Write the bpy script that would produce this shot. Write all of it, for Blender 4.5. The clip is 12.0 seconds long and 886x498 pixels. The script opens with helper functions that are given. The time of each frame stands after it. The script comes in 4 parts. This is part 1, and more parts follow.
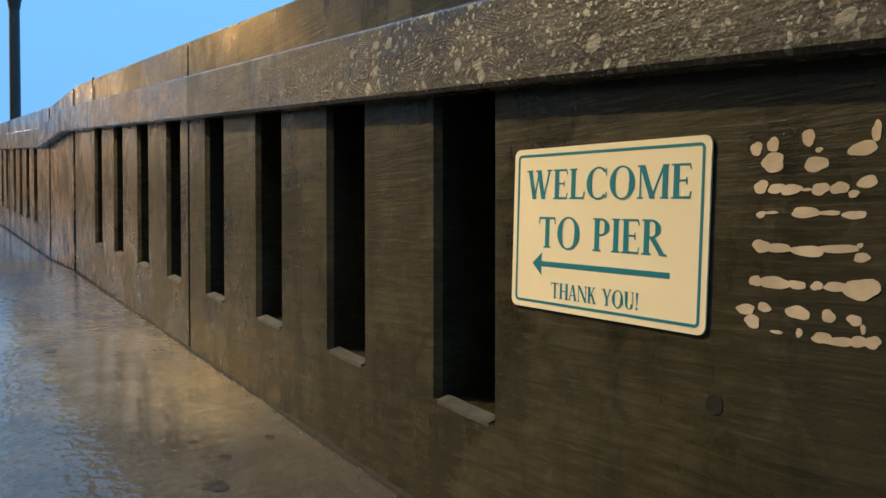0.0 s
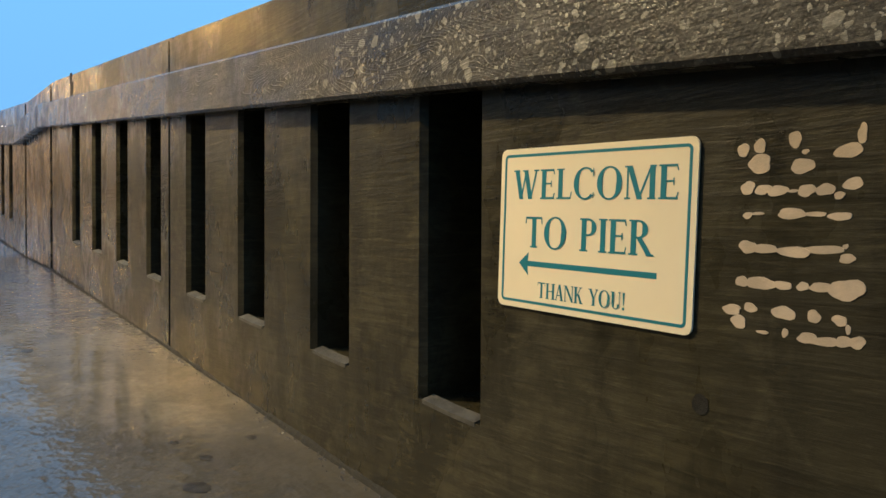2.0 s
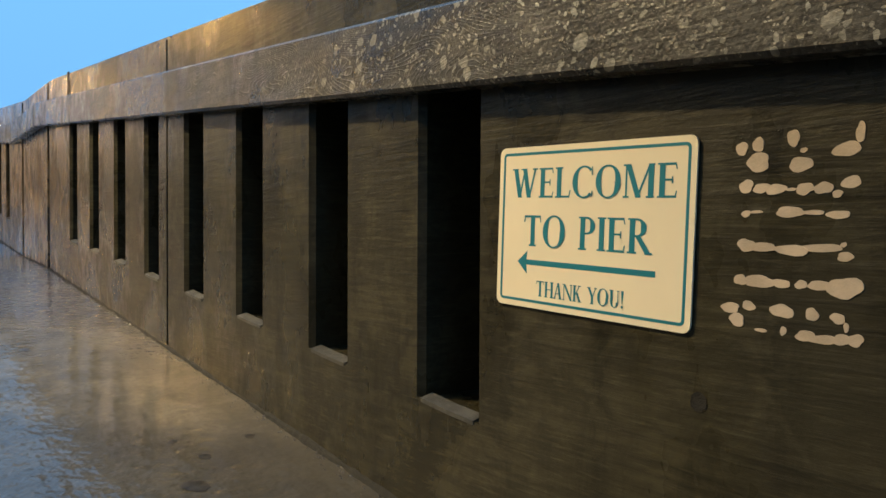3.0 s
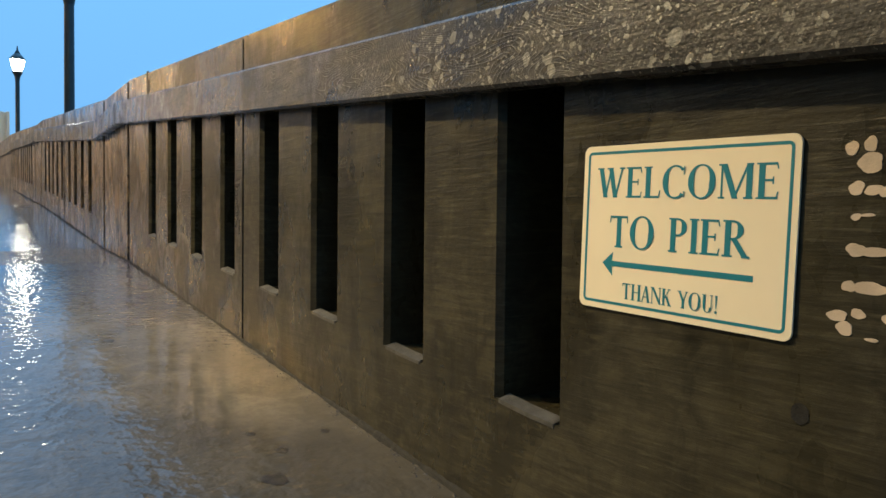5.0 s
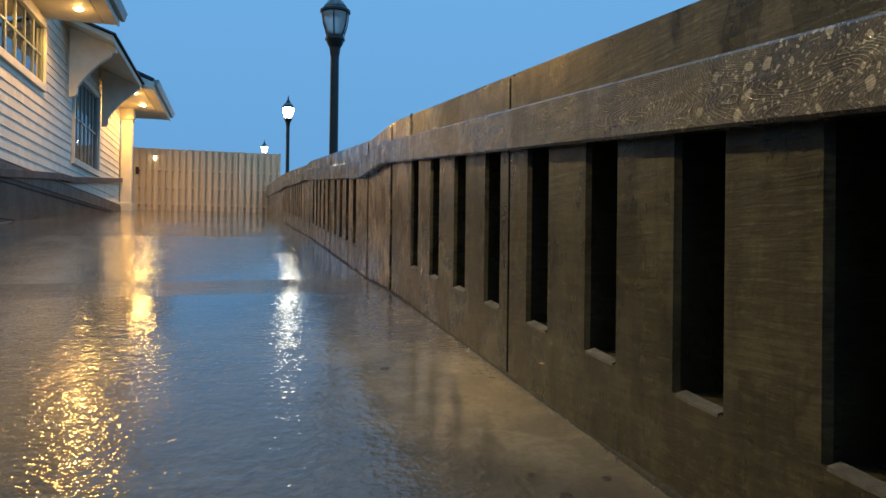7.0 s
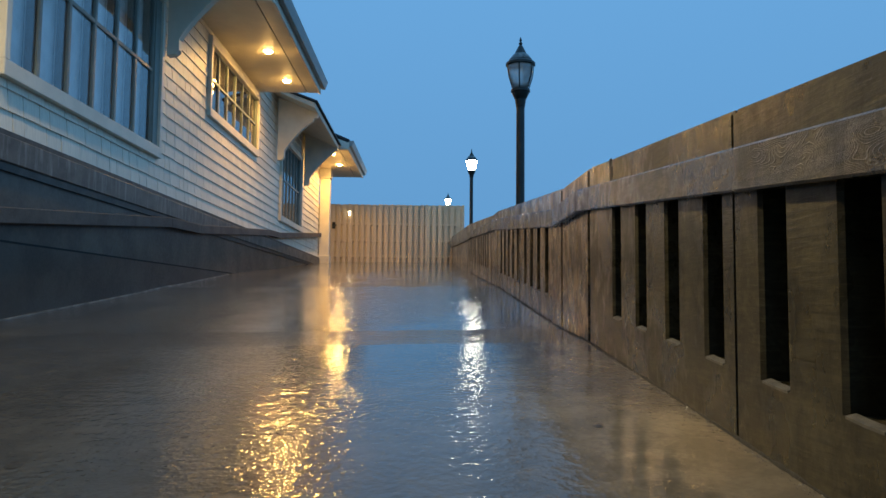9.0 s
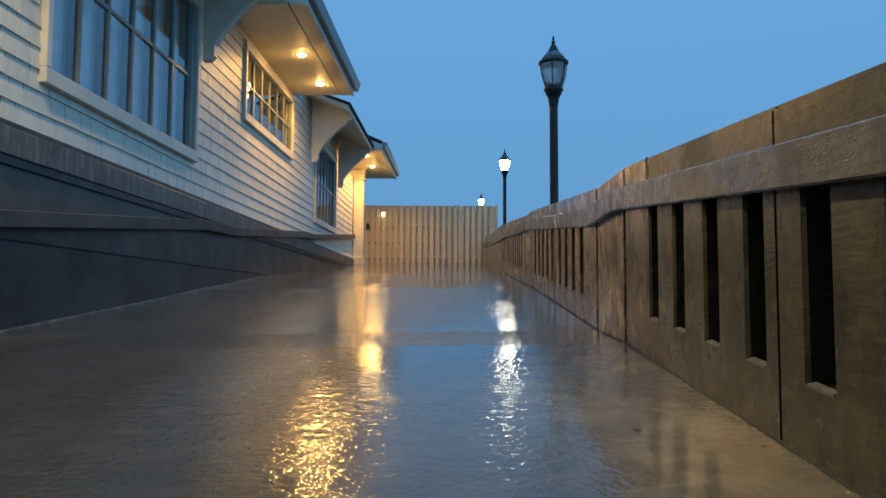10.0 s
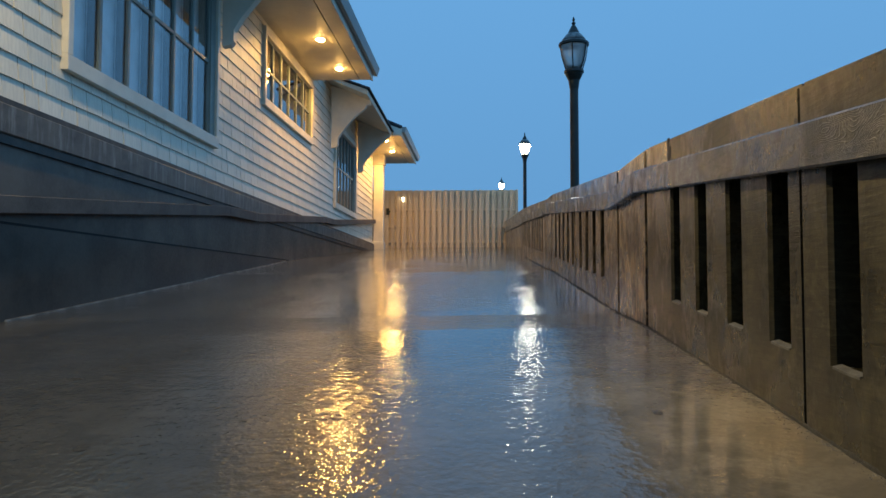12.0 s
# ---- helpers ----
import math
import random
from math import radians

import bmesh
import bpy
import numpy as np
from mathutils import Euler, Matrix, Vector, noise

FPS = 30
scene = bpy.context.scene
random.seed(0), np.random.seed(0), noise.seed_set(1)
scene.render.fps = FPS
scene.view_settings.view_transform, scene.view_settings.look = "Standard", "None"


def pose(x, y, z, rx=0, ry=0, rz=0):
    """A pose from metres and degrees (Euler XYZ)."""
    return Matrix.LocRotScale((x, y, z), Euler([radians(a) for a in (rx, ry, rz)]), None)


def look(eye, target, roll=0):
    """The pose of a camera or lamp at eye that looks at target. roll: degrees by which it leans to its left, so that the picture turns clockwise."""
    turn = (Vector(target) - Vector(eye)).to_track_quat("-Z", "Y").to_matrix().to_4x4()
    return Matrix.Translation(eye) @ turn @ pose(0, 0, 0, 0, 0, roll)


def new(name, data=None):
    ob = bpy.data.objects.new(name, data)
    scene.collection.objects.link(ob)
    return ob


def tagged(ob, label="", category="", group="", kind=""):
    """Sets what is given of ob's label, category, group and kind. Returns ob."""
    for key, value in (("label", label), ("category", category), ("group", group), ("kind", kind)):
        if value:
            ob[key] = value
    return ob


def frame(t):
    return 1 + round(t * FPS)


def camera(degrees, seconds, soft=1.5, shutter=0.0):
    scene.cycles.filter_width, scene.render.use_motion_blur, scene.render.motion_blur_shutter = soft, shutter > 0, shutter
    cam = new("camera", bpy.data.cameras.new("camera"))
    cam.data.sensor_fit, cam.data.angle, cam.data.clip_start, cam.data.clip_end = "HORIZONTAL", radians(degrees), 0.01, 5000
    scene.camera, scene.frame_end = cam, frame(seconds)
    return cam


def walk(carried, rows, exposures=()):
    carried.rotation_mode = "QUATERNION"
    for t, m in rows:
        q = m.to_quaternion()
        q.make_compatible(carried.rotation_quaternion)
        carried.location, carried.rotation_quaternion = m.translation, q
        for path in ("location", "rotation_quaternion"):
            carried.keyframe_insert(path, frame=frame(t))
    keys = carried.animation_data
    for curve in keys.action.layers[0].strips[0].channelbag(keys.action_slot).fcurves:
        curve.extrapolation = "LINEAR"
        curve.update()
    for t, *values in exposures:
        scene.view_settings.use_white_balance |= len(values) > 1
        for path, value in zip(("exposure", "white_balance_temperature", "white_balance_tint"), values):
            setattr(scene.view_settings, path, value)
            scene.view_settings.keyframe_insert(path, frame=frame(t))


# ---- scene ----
cam = camera(62.0, 12.0)
PATH = [
    (0, (-0.829, -0.996, 0.332), (0.349, 0.62, 0.295), -0.0),
    (0.5, (-0.834, -0.993, 0.333), (0.356, 0.614, 0.302), 0.2),
    (1, (-0.834, -0.991, 0.331), (0.369, 0.606, 0.299), 0.4),
    (1.5, (-0.836, -0.985, 0.329), (0.377, 0.605, 0.296), 0.4),
    (2, (-0.835, -0.987, 0.331), (0.386, 0.597, 0.294), 0.3),
    (2.5, (-0.837, -0.987, 0.33), (0.39, 0.592, 0.291), 0.3),
    (4.5, (-0.838, -0.971, 0.333), (0.336, 0.647, 0.277), 0.4),
    (5, (-0.857, -0.956, 0.339), (0.234, 0.719, 0.283), 0.6),
    (5.5, (-0.881, -0.942, 0.349), (0.097, 0.802, 0.296), 0.6),
    (6, (-0.903, -0.913, 0.359), (-0.067, 0.903, 0.319), 0.8),
    (6.5, (-0.931, -0.887, 0.363), (-0.249, 0.993, 0.345), 0.7),
    (7, (-0.957, -0.867, 0.364), (-0.427, 1.062, 0.377), 0.7),
    (7.5, (-0.981, -0.851, 0.368), (-0.598, 1.111, 0.413), 0.6),
    (9.5, (-1.06, -0.76, 0.37), (-1.071, 1.235, 0.52), 0.5),
    (10, (-1.052, -0.757, 0.376), (-1.094, 1.237, 0.516), 0.3),
    (10.5, (-1.045, -0.758, 0.376), (-1.103, 1.238, 0.499), 0.0),
    (11, (-1.042, -0.748, 0.369), (-1.118, 1.247, 0.48), 0.1),
    (11.5, (-1.042, -0.743, 0.368), (-1.13, 1.252, 0.471), 0.1),
    (12, (-1.048, -0.745, 0.369), (-1.145, 1.251, 0.468), 0.1),
]
walk(cam, [(t, look(eye, target, roll)) for t, eye, target, roll in PATH],
     [(0, 0.5), (4.5, 0.5), (5.5, 0.42), (6, 0.3), (6.5, 0.1), (7.5, -0.1), (9.5, -0.18), (12, -0.15)])

# ---- sky and lamps ----
world = bpy.data.worlds.new("dusk")
scene.world = world
world.use_nodes = True
wn = world.node_tree
wn.nodes.clear()
w_out = wn.nodes.new("ShaderNodeOutputWorld")
w_bg = wn.nodes.new("ShaderNodeBackground")
w_co = wn.nodes.new("ShaderNodeTexCoord")
w_sep = wn.nodes.new("ShaderNodeSeparateXYZ")
w_ramp = wn.nodes.new("ShaderNodeValToRGB")
w_ramp.color_ramp.elements[0].position = 0.0
w_ramp.color_ramp.elements[0].color = (0.132, 0.345, 0.640, 1)
w_ramp.color_ramp.elements[1].position = 0.6
w_ramp.color_ramp.elements[1].color = (0.158, 0.435, 0.820, 1)
w_bg.inputs["Strength"].default_value = 1.06
wn.links.new(w_co.outputs["Generated"], w_sep.inputs[0])
wn.links.new(w_sep.outputs["Z"], w_ramp.inputs[0])
wn.links.new(w_ramp.outputs[0], w_bg.inputs["Color"])
wn.links.new(w_bg.outputs[0], w_out.inputs["Surface"])

WARM = (1.0, 0.78, 0.43)
GOLD = (1.0, 0.53, 0.125)


def spot_lamp(x, y, z, aim, watts, colour, size, blend=1.0, radius=0.07):
    data = bpy.data.lights.new("spot_lamp", "SPOT")
    data.energy, data.color, data.spot_size, data.spot_blend, data.shadow_soft_size = watts, colour, radians(size), blend, radius
    ob = new("spot_lamp", data)
    ob.matrix_world = look((x, y, z), aim)
    return ob


def point_lamp(x, y, z, watts, colour=(1.0, 0.93, 0.72), radius=0.1):
    data = bpy.data.lights.new("point_lamp", "POINT")
    data.energy, data.color, data.shadow_soft_size = watts, colour, radius
    ob = new("point_lamp", data)
    ob.location = (x, y, z)
    return ob


SOFFIT = 5.12
LIGHT_X = -4.1
CANS = [(1.75, 210), (3.66, 300), (13.15, 190), (15.06, 190), (23.1, 240), (25.0, 240)]
for cy, cw in CANS:
    tone = WARM if cy < 5 else GOLD
    spot_lamp(LIGHT_X, cy, SOFFIT - 0.07, (LIGHT_X, cy, 0), cw, tone, 166 if cy > 5 else 156 if cy < 3 else 112, 0.45, 0.09)
    # Added below each can to brighten the soffit; nothing hangs there
    point_lamp(LIGHT_X, cy, SOFFIT - 0.28, cw * 0.02, tone, 0.05)
# Extra fill aimed at the parapet; no separate lamp is known there
spot_lamp(LIGHT_X, 3.66, SOFFIT - 0.1, (0.0, 1.6, 1.1), 2050, WARM, 46, 1.0, 0.14)


# ---- materials ----
def mat(name, colour, rough=0.5, metal=0.0):
    m = bpy.data.materials.new(name)
    m.use_nodes = True
    b = m.node_tree.nodes["Principled BSDF"]
    b.inputs["Base Color"].default_value = (*colour, 1)
    b.inputs["Roughness"].default_value = rough
    b.inputs["Metallic"].default_value = metal
    return m


class G:
    """A few short cuts for building node trees."""

    def __init__(self, m):
        self.t = m.node_tree
        self.b = self.t.nodes["Principled BSDF"]

    def node(self, kind, **inputs):
        n = self.t.nodes.new(kind)
        for key, v in inputs.items():
            sock = n.inputs[key.replace("_", " ")]
            if isinstance(v, bpy.types.NodeSocket):
                self.t.links.new(v, sock)
            else:
                sock.default_value = v
        return n

    def link(self, a, b):
        self.t.links.new(a, b)

    def coords(self, scale=(1, 1, 1)):
        co = self.node("ShaderNodeTexCoord")
        mp = self.node("ShaderNodeMapping", Vector=co.outputs["Object"])
        mp.inputs["Scale"].default_value = scale
        return mp.outputs[0]

    def noise(self, vec, scale, detail=4.0, rough=0.55, dist=0.0):
        n = self.node("ShaderNodeTexNoise", Vector=vec, Scale=scale, Detail=detail, Roughness=rough, Distortion=dist)
        return n.outputs["Fac"]

    def ramp(self, fac, stops):
        n = self.node("ShaderNodeValToRGB", Fac=fac)
        e = n.color_ramp.elements
        while len(e) < len(stops):
            e.new(0.5)
        for el, (p, c) in zip(e, stops):
            el.position, el.color = p, (*c, 1) if len(c) == 3 else c
        return n.outputs["Color"]

    def math(self, op, a, b=0.0, clamp=False):
        n = self.t.nodes.new("ShaderNodeMath")
        n.operation, n.use_clamp = op, clamp
        for i, v in enumerate((a, b)):
            if isinstance(v, bpy.types.NodeSocket):
                self.t.links.new(v, n.inputs[i])
            else:
                n.inputs[i].default_value = v
        return n.outputs[0]

    def mix(self, fac, a, b):
        n = self.t.nodes.new("ShaderNodeMix")
        n.data_type = "RGBA"
        for i, v in ((0, fac), (6, a), (7, b)):
            if isinstance(v, bpy.types.NodeSocket):
                self.t.links.new(v, n.inputs[i])
            else:
                n.inputs[i].default_value = (*v, 1) if isinstance(v, tuple) else v
        return n.outputs[2]

    def bump(self, height, strength, dist=0.01, under=None):
        n = self.node("ShaderNodeBump", Height=height, Strength=strength, Distance=dist)
        if under is not None:
            self.link(under, n.inputs["Normal"])
        return n.outputs[0]

    def set(self, key, v):
        self.link(v, self.b.inputs[key])


def grey(v):
    return (v, v, v)


def painted(name, colour, rough=0.5, vary=0.12, scale=3.0, relief=0.1):
    m = mat(name, colour, rough)
    g = G(m)
    co = g.coords()
    big = g.noise(co, scale, 5, 0.6)
    dark = tuple(c * (1 - 2 * vary) for c in colour)
    col = g.mix(g.ramp(big, [(0.4, grey(0)), (0.6, grey(1))]), dark, colour)
    g.set("Base Color", col)
    fine = g.noise(co, scale * 18, 4)
    g.set("Normal", g.bump(fine, relief, 0.003))
    g.set("Roughness", g.ramp(fine, [(0.3, grey(rough * 0.8)), (0.7, grey(min(1, rough * 1.2)))]))
    return m


def wood_concrete(name, base, light, rings=False, lichen=False, worn=0.0):
    """Brown-painted concrete cast with a timber grain, wet."""
    m = mat(name, base, 0.4)
    g = G(m)
    co = g.coords()
    big = g.noise(co, 1.3, 4)
    fine = g.noise(g.coords((5, 1.1, 17)), 4.0, 6, 0.65, 0.4)
    col = g.mix(g.ramp(big, [(0.38, grey(0)), (0.62, grey(1))]), base, light)
    drip = g.noise(g.coords((2, 5.5, 0.45)), 2.2, 5, 0.65, 0.3)
    col = g.mix(g.ramp(drip, [(0.47, grey(0)), (0.62, grey(0.5))]), col, tuple(c * 0.35 for c in base))
    blot = g.noise(co, 9.0, 5, 0.7, 0.6)
    col = g.mix(g.ramp(blot, [(0.48, grey(0)), (0.60, grey(0.55))]), col, tuple(c * 1.6 for c in light))
    col = g.mix(g.ramp(fine, [(0.42, grey(0)), (0.66, grey(0.6))]), col, tuple(c * 0.4 for c in base))
    if rings:
        near_y = g.node("ShaderNodeSeparateXYZ", Vector=co).outputs["Y"]
        warp = g.noise(g.coords((1, 1.3, 4.6)), 1.5, 1.5, 0.4)
        wave = g.math("SINE", g.math("MULTIPLY", warp, 700.0))
        thin = g.math("MULTIPLY", g.math("SUBTRACT", wave, 0.6), 2.5, True)
        thin = g.math("MULTIPLY", thin, g.math("ADD", 0.16, g.math("MULTIPLY", near_y, 0.6), True))
        relief = g.math("ADD", thin, g.math("MULTIPLY", fine, 0.6))
        pits = g.noise(co, 150.0, 3, 0.6)
        relief = g.math("ADD", relief, g.math("MULTIPLY", pits, 0.5))
        col = g.mix(g.ramp(pits, [(0.36, grey(0.7)), (0.5, grey(0))]), col, tuple(c * 0.3 for c in base))
        n1 = g.bump(relief, 0.75, 0.0036)
        # Ring ridges lightened in the colour too, for the glint along them
        col = g.mix(g.math("MULTIPLY", thin, 0.4), col, tuple(c * 1.7 for c in light))
    else:
        flecks = g.noise(g.coords((4, 8, 60)), 2.2, 4, 0.6, 0.3)
        col = g.mix(g.ramp(flecks, [(0.56, grey(0)), (0.68, grey(0.34))]), col, tuple(c * 2.1 for c in light))
        n1 = g.bump(fine, 0.36, 0.005)
    if lichen:
        sep = g.node("ShaderNodeSeparateXYZ", Vector=co).outputs["Y"]
        zone = g.math("SUBTRACT", 0.85, g.math("MULTIPLY", sep, 0.9), True)
        zone = g.math("MULTIPLY", zone, g.ramp(g.noise(co, 4.5, 3), [(0.36, grey(0.3)), (0.52, grey(1.0))]))
        wob = g.node("ShaderNodeTexNoise", Vector=co, Scale=45.0, Detail=4.0)
        shifted = g.node("ShaderNodeVectorMath", )
        shifted.operation = "MULTIPLY_ADD"
        g.link(wob.outputs["Color"], shifted.inputs[0])
        shifted.inputs[1].default_value = (0.022, 0.022, 0.022)
        g.link(co, shifted.inputs[2])
        spots = None
        for scale, r in ((23.0, 0.30), (40.0, 0.38), (75.0, 0.40), (150.0, 0.36)):
            vor = g.node("ShaderNodeTexVoronoi", Vector=shifted.outputs[0], Scale=scale)
            rnd = g.node("ShaderNodeSeparateColor", Color=vor.outputs["Color"]).outputs[0]
            size = g.math("MULTIPLY", g.math("POWER", rnd, 1.6), r)
            inside = g.math("MULTIPLY", g.math("SUBTRACT", size, vor.outputs["Distance"]), 60.0, True)
            inside = g.math("MULTIPLY", inside, g.math("GREATER_THAN", rnd, 0.25))
            spots = inside if spots is None else g.math("MAXIMUM", spots, inside)
        spots = g.math("MULTIPLY", spots, zone)
        col = g.mix(g.math("MULTIPLY", spots, g.ramp(g.noise(co, 90.0, 3), [(0.35, grey(0.6)), (0.6, grey(0.95))])), col, (0.44, 0.41, 0.33))
    if worn:
        tan = g.noise(g.coords((1, 1.2, 0.55)), 3.4, 6, 0.62, 0.5)
        col = g.mix(g.ramp(tan, [(0.46, grey(0)), (0.58, grey(worn))]), col, (0.24, 0.165, 0.088))
        scab = g.noise(g.coords((1, 1, 0.5)), 11.0, 5, 0.65, 1.0)
        col = g.mix(g.ramp(scab, [(0.50, grey(0)), (0.55, grey(0.9 * worn))]), col, (0.02, 0.016, 0.012))
    g.b.inputs["Specular IOR Level"].default_value = 0.22
    g.b.inputs["Coat Weight"].default_value = 0.75
    g.b.inputs["Coat IOR"].default_value = 1.33
    g.b.inputs["Coat Roughness"].default_value = 0.13
    g.set("Coat Normal", g.bump(g.noise(g.coords((1, 0.6, 1.4)), 130.0, 3), 0.34, 0.002, g.bump(relief if rings else fine, 0.3, 0.0036) if rings else g.bump(fine, 0.14, 0.004)))
    g.set("Base Color", col)
    rough = g.ramp(g.noise(g.coords((1, 1, 0.6)), 3.0, 5, 0.65), [(0.44, grey(0.24)), (0.56, grey(0.62))])
    g.set("Roughness", rough)
    g.set("Normal", g.bump(g.noise(co, 60.0, 3), 0.25, 0.003, n1))
    return m


M_WALL = wood_concrete("brown_cast_concrete", (0.026, 0.0225, 0.0128), (0.041, 0.036, 0.0207))
M_RAIL = wood_concrete("brown_grained_rail", (0.054, 0.047, 0.037), (0.085, 0.075, 0.060), rings=True, lichen=True)
M_WORN = wood_concrete("worn_brown_concrete", (0.034, 0.027, 0.015), (0.056, 0.044, 0.024), worn=0.6)
M_BARE = wood_concrete("bare_brown_concrete", (0.06, 0.048, 0.032), (0.11, 0.086, 0.056), worn=1.0)
# Near-black: slot shade put into the colour; also dark joints, vent and split
M_SHADE_JOINT = mat("slot_shade_and_joint_black", (0.010, 0.009, 0.008), 0.8)

M_SILL = painted("worn_sill", (0.085, 0.082, 0.074), 0.5, 0.25, 30.0, 0.4)
M_GRIT = painted("wet_grit", (0.045, 0.038, 0.028), 0.35, 0.3, 40.0)
M_SEAM = painted("dark_rough_seam", (0.018, 0.016, 0.011), 0.9, 0.3, 60.0, 0.6)
M_WET_EDGE = painted("pale_wet_edge", (0.30, 0.28, 0.25), 0.4, 0.3, 6.0)


def wet_floor():
    m = mat("wet_concrete", (0.1, 0.09, 0.07), 0.3)
    g = G(m)
    co = g.coords()
    stain = g.noise(co, 0.9, 5, 0.6)
    grain = g.noise(co, 45.0, 4)
    col = g.mix(g.ramp(stain, [(0.3, grey(0)), (0.7, grey(1))]), (0.10, 0.085, 0.061), (0.18, 0.155, 0.113))
    col = g.mix(g.ramp(grain, [(0.45, grey(0)), (0.8, grey(0.5))]), col, (0.05, 0.042, 0.032))
    mottle = g.noise(co, 6.5, 5, 0.65, 0.5)
    col = g.mix(g.ramp(mottle, [(0.42, grey(0.6)), (0.58, grey(0))]), col, (0.062, 0.053, 0.038))
    vor = g.node("ShaderNodeTexVoronoi", Vector=co, Scale=1.7)
    rnd = g.node("ShaderNodeSeparateColor", Color=vor.outputs["Color"]).outputs[0]
    gum = g.math("MULTIPLY", g.math("SUBTRACT", g.math("MULTIPLY", rnd, 0.055), vor.outputs["Distance"]), 120.0, True)
    col = g.mix(gum, col, (0.018, 0.015, 0.012))
    g.set("Base Color", col)
    pud = g.noise(g.coords((0.55, 0.28, 1)), 1.0, 3, 0.5, 0.4)
    sep = g.node("ShaderNodeSeparateXYZ", Vector=co).outputs["X"]
    pud = g.math("SUBTRACT", pud, g.math("MULTIPLY", g.math("ABSOLUTE", g.math("ADD", sep, 1.9)), 0.055))
    wet = g.ramp(pud, [(0.33, grey(0)), (0.43, grey(1))])
    g.set("Roughness", g.mix(wet, (0.6, 0.6, 0.6), (0.45, 0.45, 0.45)))
    g.set("Base Color", g.mix(g.math("MULTIPLY", wet, 0.55), col, (0.03, 0.027, 0.022)))
    g.b.inputs["Specular IOR Level"].default_value = 0.12
    g.b.inputs["Coat Weight"].default_value = 1.0
    g.b.inputs["Coat IOR"].default_value = 1.33
    g.set("Coat Roughness", g.mix(wet, (0.05, 0.05, 0.05), (0.02, 0.02, 0.02)))
    drops = g.noise(g.coords((1.05, 0.95, 1)), 30.0, 2, 0.5)
    swell = g.noise(g.coords((0.6, 2.2, 1)), 3.4, 2, 0.5)
    calm = g.ramp(g.noise(g.coords((0.8, 0.35, 1)), 1.1, 2, 0.5, 0.3), [(0.42, grey(0.45)), (0.60, grey(1.1))])
    n1 = g.bump(g.math("MULTIPLY", drops, calm), 0.85, 0.0046)
    n2 = g.bump(g.math("MULTIPLY", swell, calm), 0.5, 0.007, n1)
    g.set("Coat Normal", n2)
    g.set("Normal", g.bump(grain, 0.2, 0.003, n2))
    return m


M_FLOOR = wet_floor()


def pieces(name, colour, rough, vary=0.2, streak=(2, 2, 2), wet=0.0):
    """Painted timber pieces whose tone differs from one to the next."""
    m = mat(name, colour, rough)
    g = G(m)
    info = g.node("ShaderNodeObjectInfo").outputs["Random"]
    isl = g.node("ShaderNodeNewGeometry").outputs["Random Per Island"]
    pick = g.math("FRACT", g.math("ADD", info, isl))
    grain = g.noise(g.coords(streak), 4.0, 5, 0.6)
    col = g.mix(pick, tuple(c * (1 - vary) for c in colour), colour)
    col = g.mix(g.ramp(grain, [(0.4, grey(0)), (0.75, grey(0.45))]), col, tuple(c * 0.6 for c in colour))
    g.set("Base Color", col)
    g.set("Normal", g.bump(grain, 0.15, 0.004))
    return m


M_SHINGLE = pieces("pale_grey_shingle", (0.86, 0.80, 0.66), 0.5, 0.14, (1.5, 8, 1.5))
M_TRIM = painted("cream_trim", (0.80, 0.74, 0.61), 0.45, 0.05)
M_SOFFIT = painted("cream_soffit", (0.72, 0.67, 0.54), 0.5, 0.04)
def weathered_beam():
    m = mat("weathered_grey_beam", (0.15, 0.13, 0.105), 0.5)
    g = G(m)
    base = g.noise(g.coords((1, 1.2, 2)), 2.0, 5, 0.6)
    col = g.mix(g.ramp(base, [(0.35, grey(0)), (0.65, grey(1))]), (0.055, 0.050, 0.043), (0.13, 0.117, 0.097))
    runs = g.noise(g.coords((1, 3.5, 0.5)), 2.6, 5, 0.7)
    col = g.mix(g.ramp(runs, [(0.52, grey(0)), (0.66, grey(0.7))]), col, (0.26, 0.255, 0.235))
    g.set("Base Color", col)
    g.set("Normal", g.bump(g.noise(g.coords((1, 1, 6)), 14.0, 4), 0.3, 0.004))
    return m


M_BAND = weathered_beam()
M_PLINTH = painted("dark_grey_render", (0.11, 0.088, 0.066), 0.45, 0.25, 1.5, 0.2)
M_FOOT = painted("dark_footing", (0.072, 0.060, 0.047), 0.4, 0.25, 2.0, 0.2)
M_LRAIL = painted("dark_brown_rail", (0.12, 0.10, 0.085), 0.7, 0.2, 3.0, 0.3)
M_ROOF = painted("dark_roof_shingle", (0.05, 0.05, 0.055), 0.7, 0.2, 8.0, 0.5)
M_GUTTER = painted("grey_metal_gutter", (0.36, 0.37, 0.36), 0.4, 0.05)
M_FENCE = pieces("raw_pine_board", (0.72, 0.58, 0.40), 0.55, 0.2, (5, 5, 0.6))
M_POST = painted("dark_green_iron", (0.018, 0.026, 0.024), 0.35, 0.2, 6.0)
M_PATINA = painted("weathered_lamp_dome", (0.20, 0.23, 0.23), 0.35, 0.35, 12.0)
M_MUNTIN = painted("grey_green_sash", (0.22, 0.26, 0.235), 0.45, 0.08)
# Dark timber; also paints in the shade of shingle gaps and the beam's underside
M_SHADE_TIMBER = painted("dark_shade_timber", (0.055, 0.047, 0.038), 0.5, 0.3, 4.0, 0.3)
# Near-black: the shade of the unlit rooms is put into the colour
M_ROOM_SHADE = mat("room_shade", (0.03, 0.03, 0.032), 0.9)
M_CURTAIN = painted("pale_curtain", (0.84, 0.86, 0.86), 0.9, 0.1)
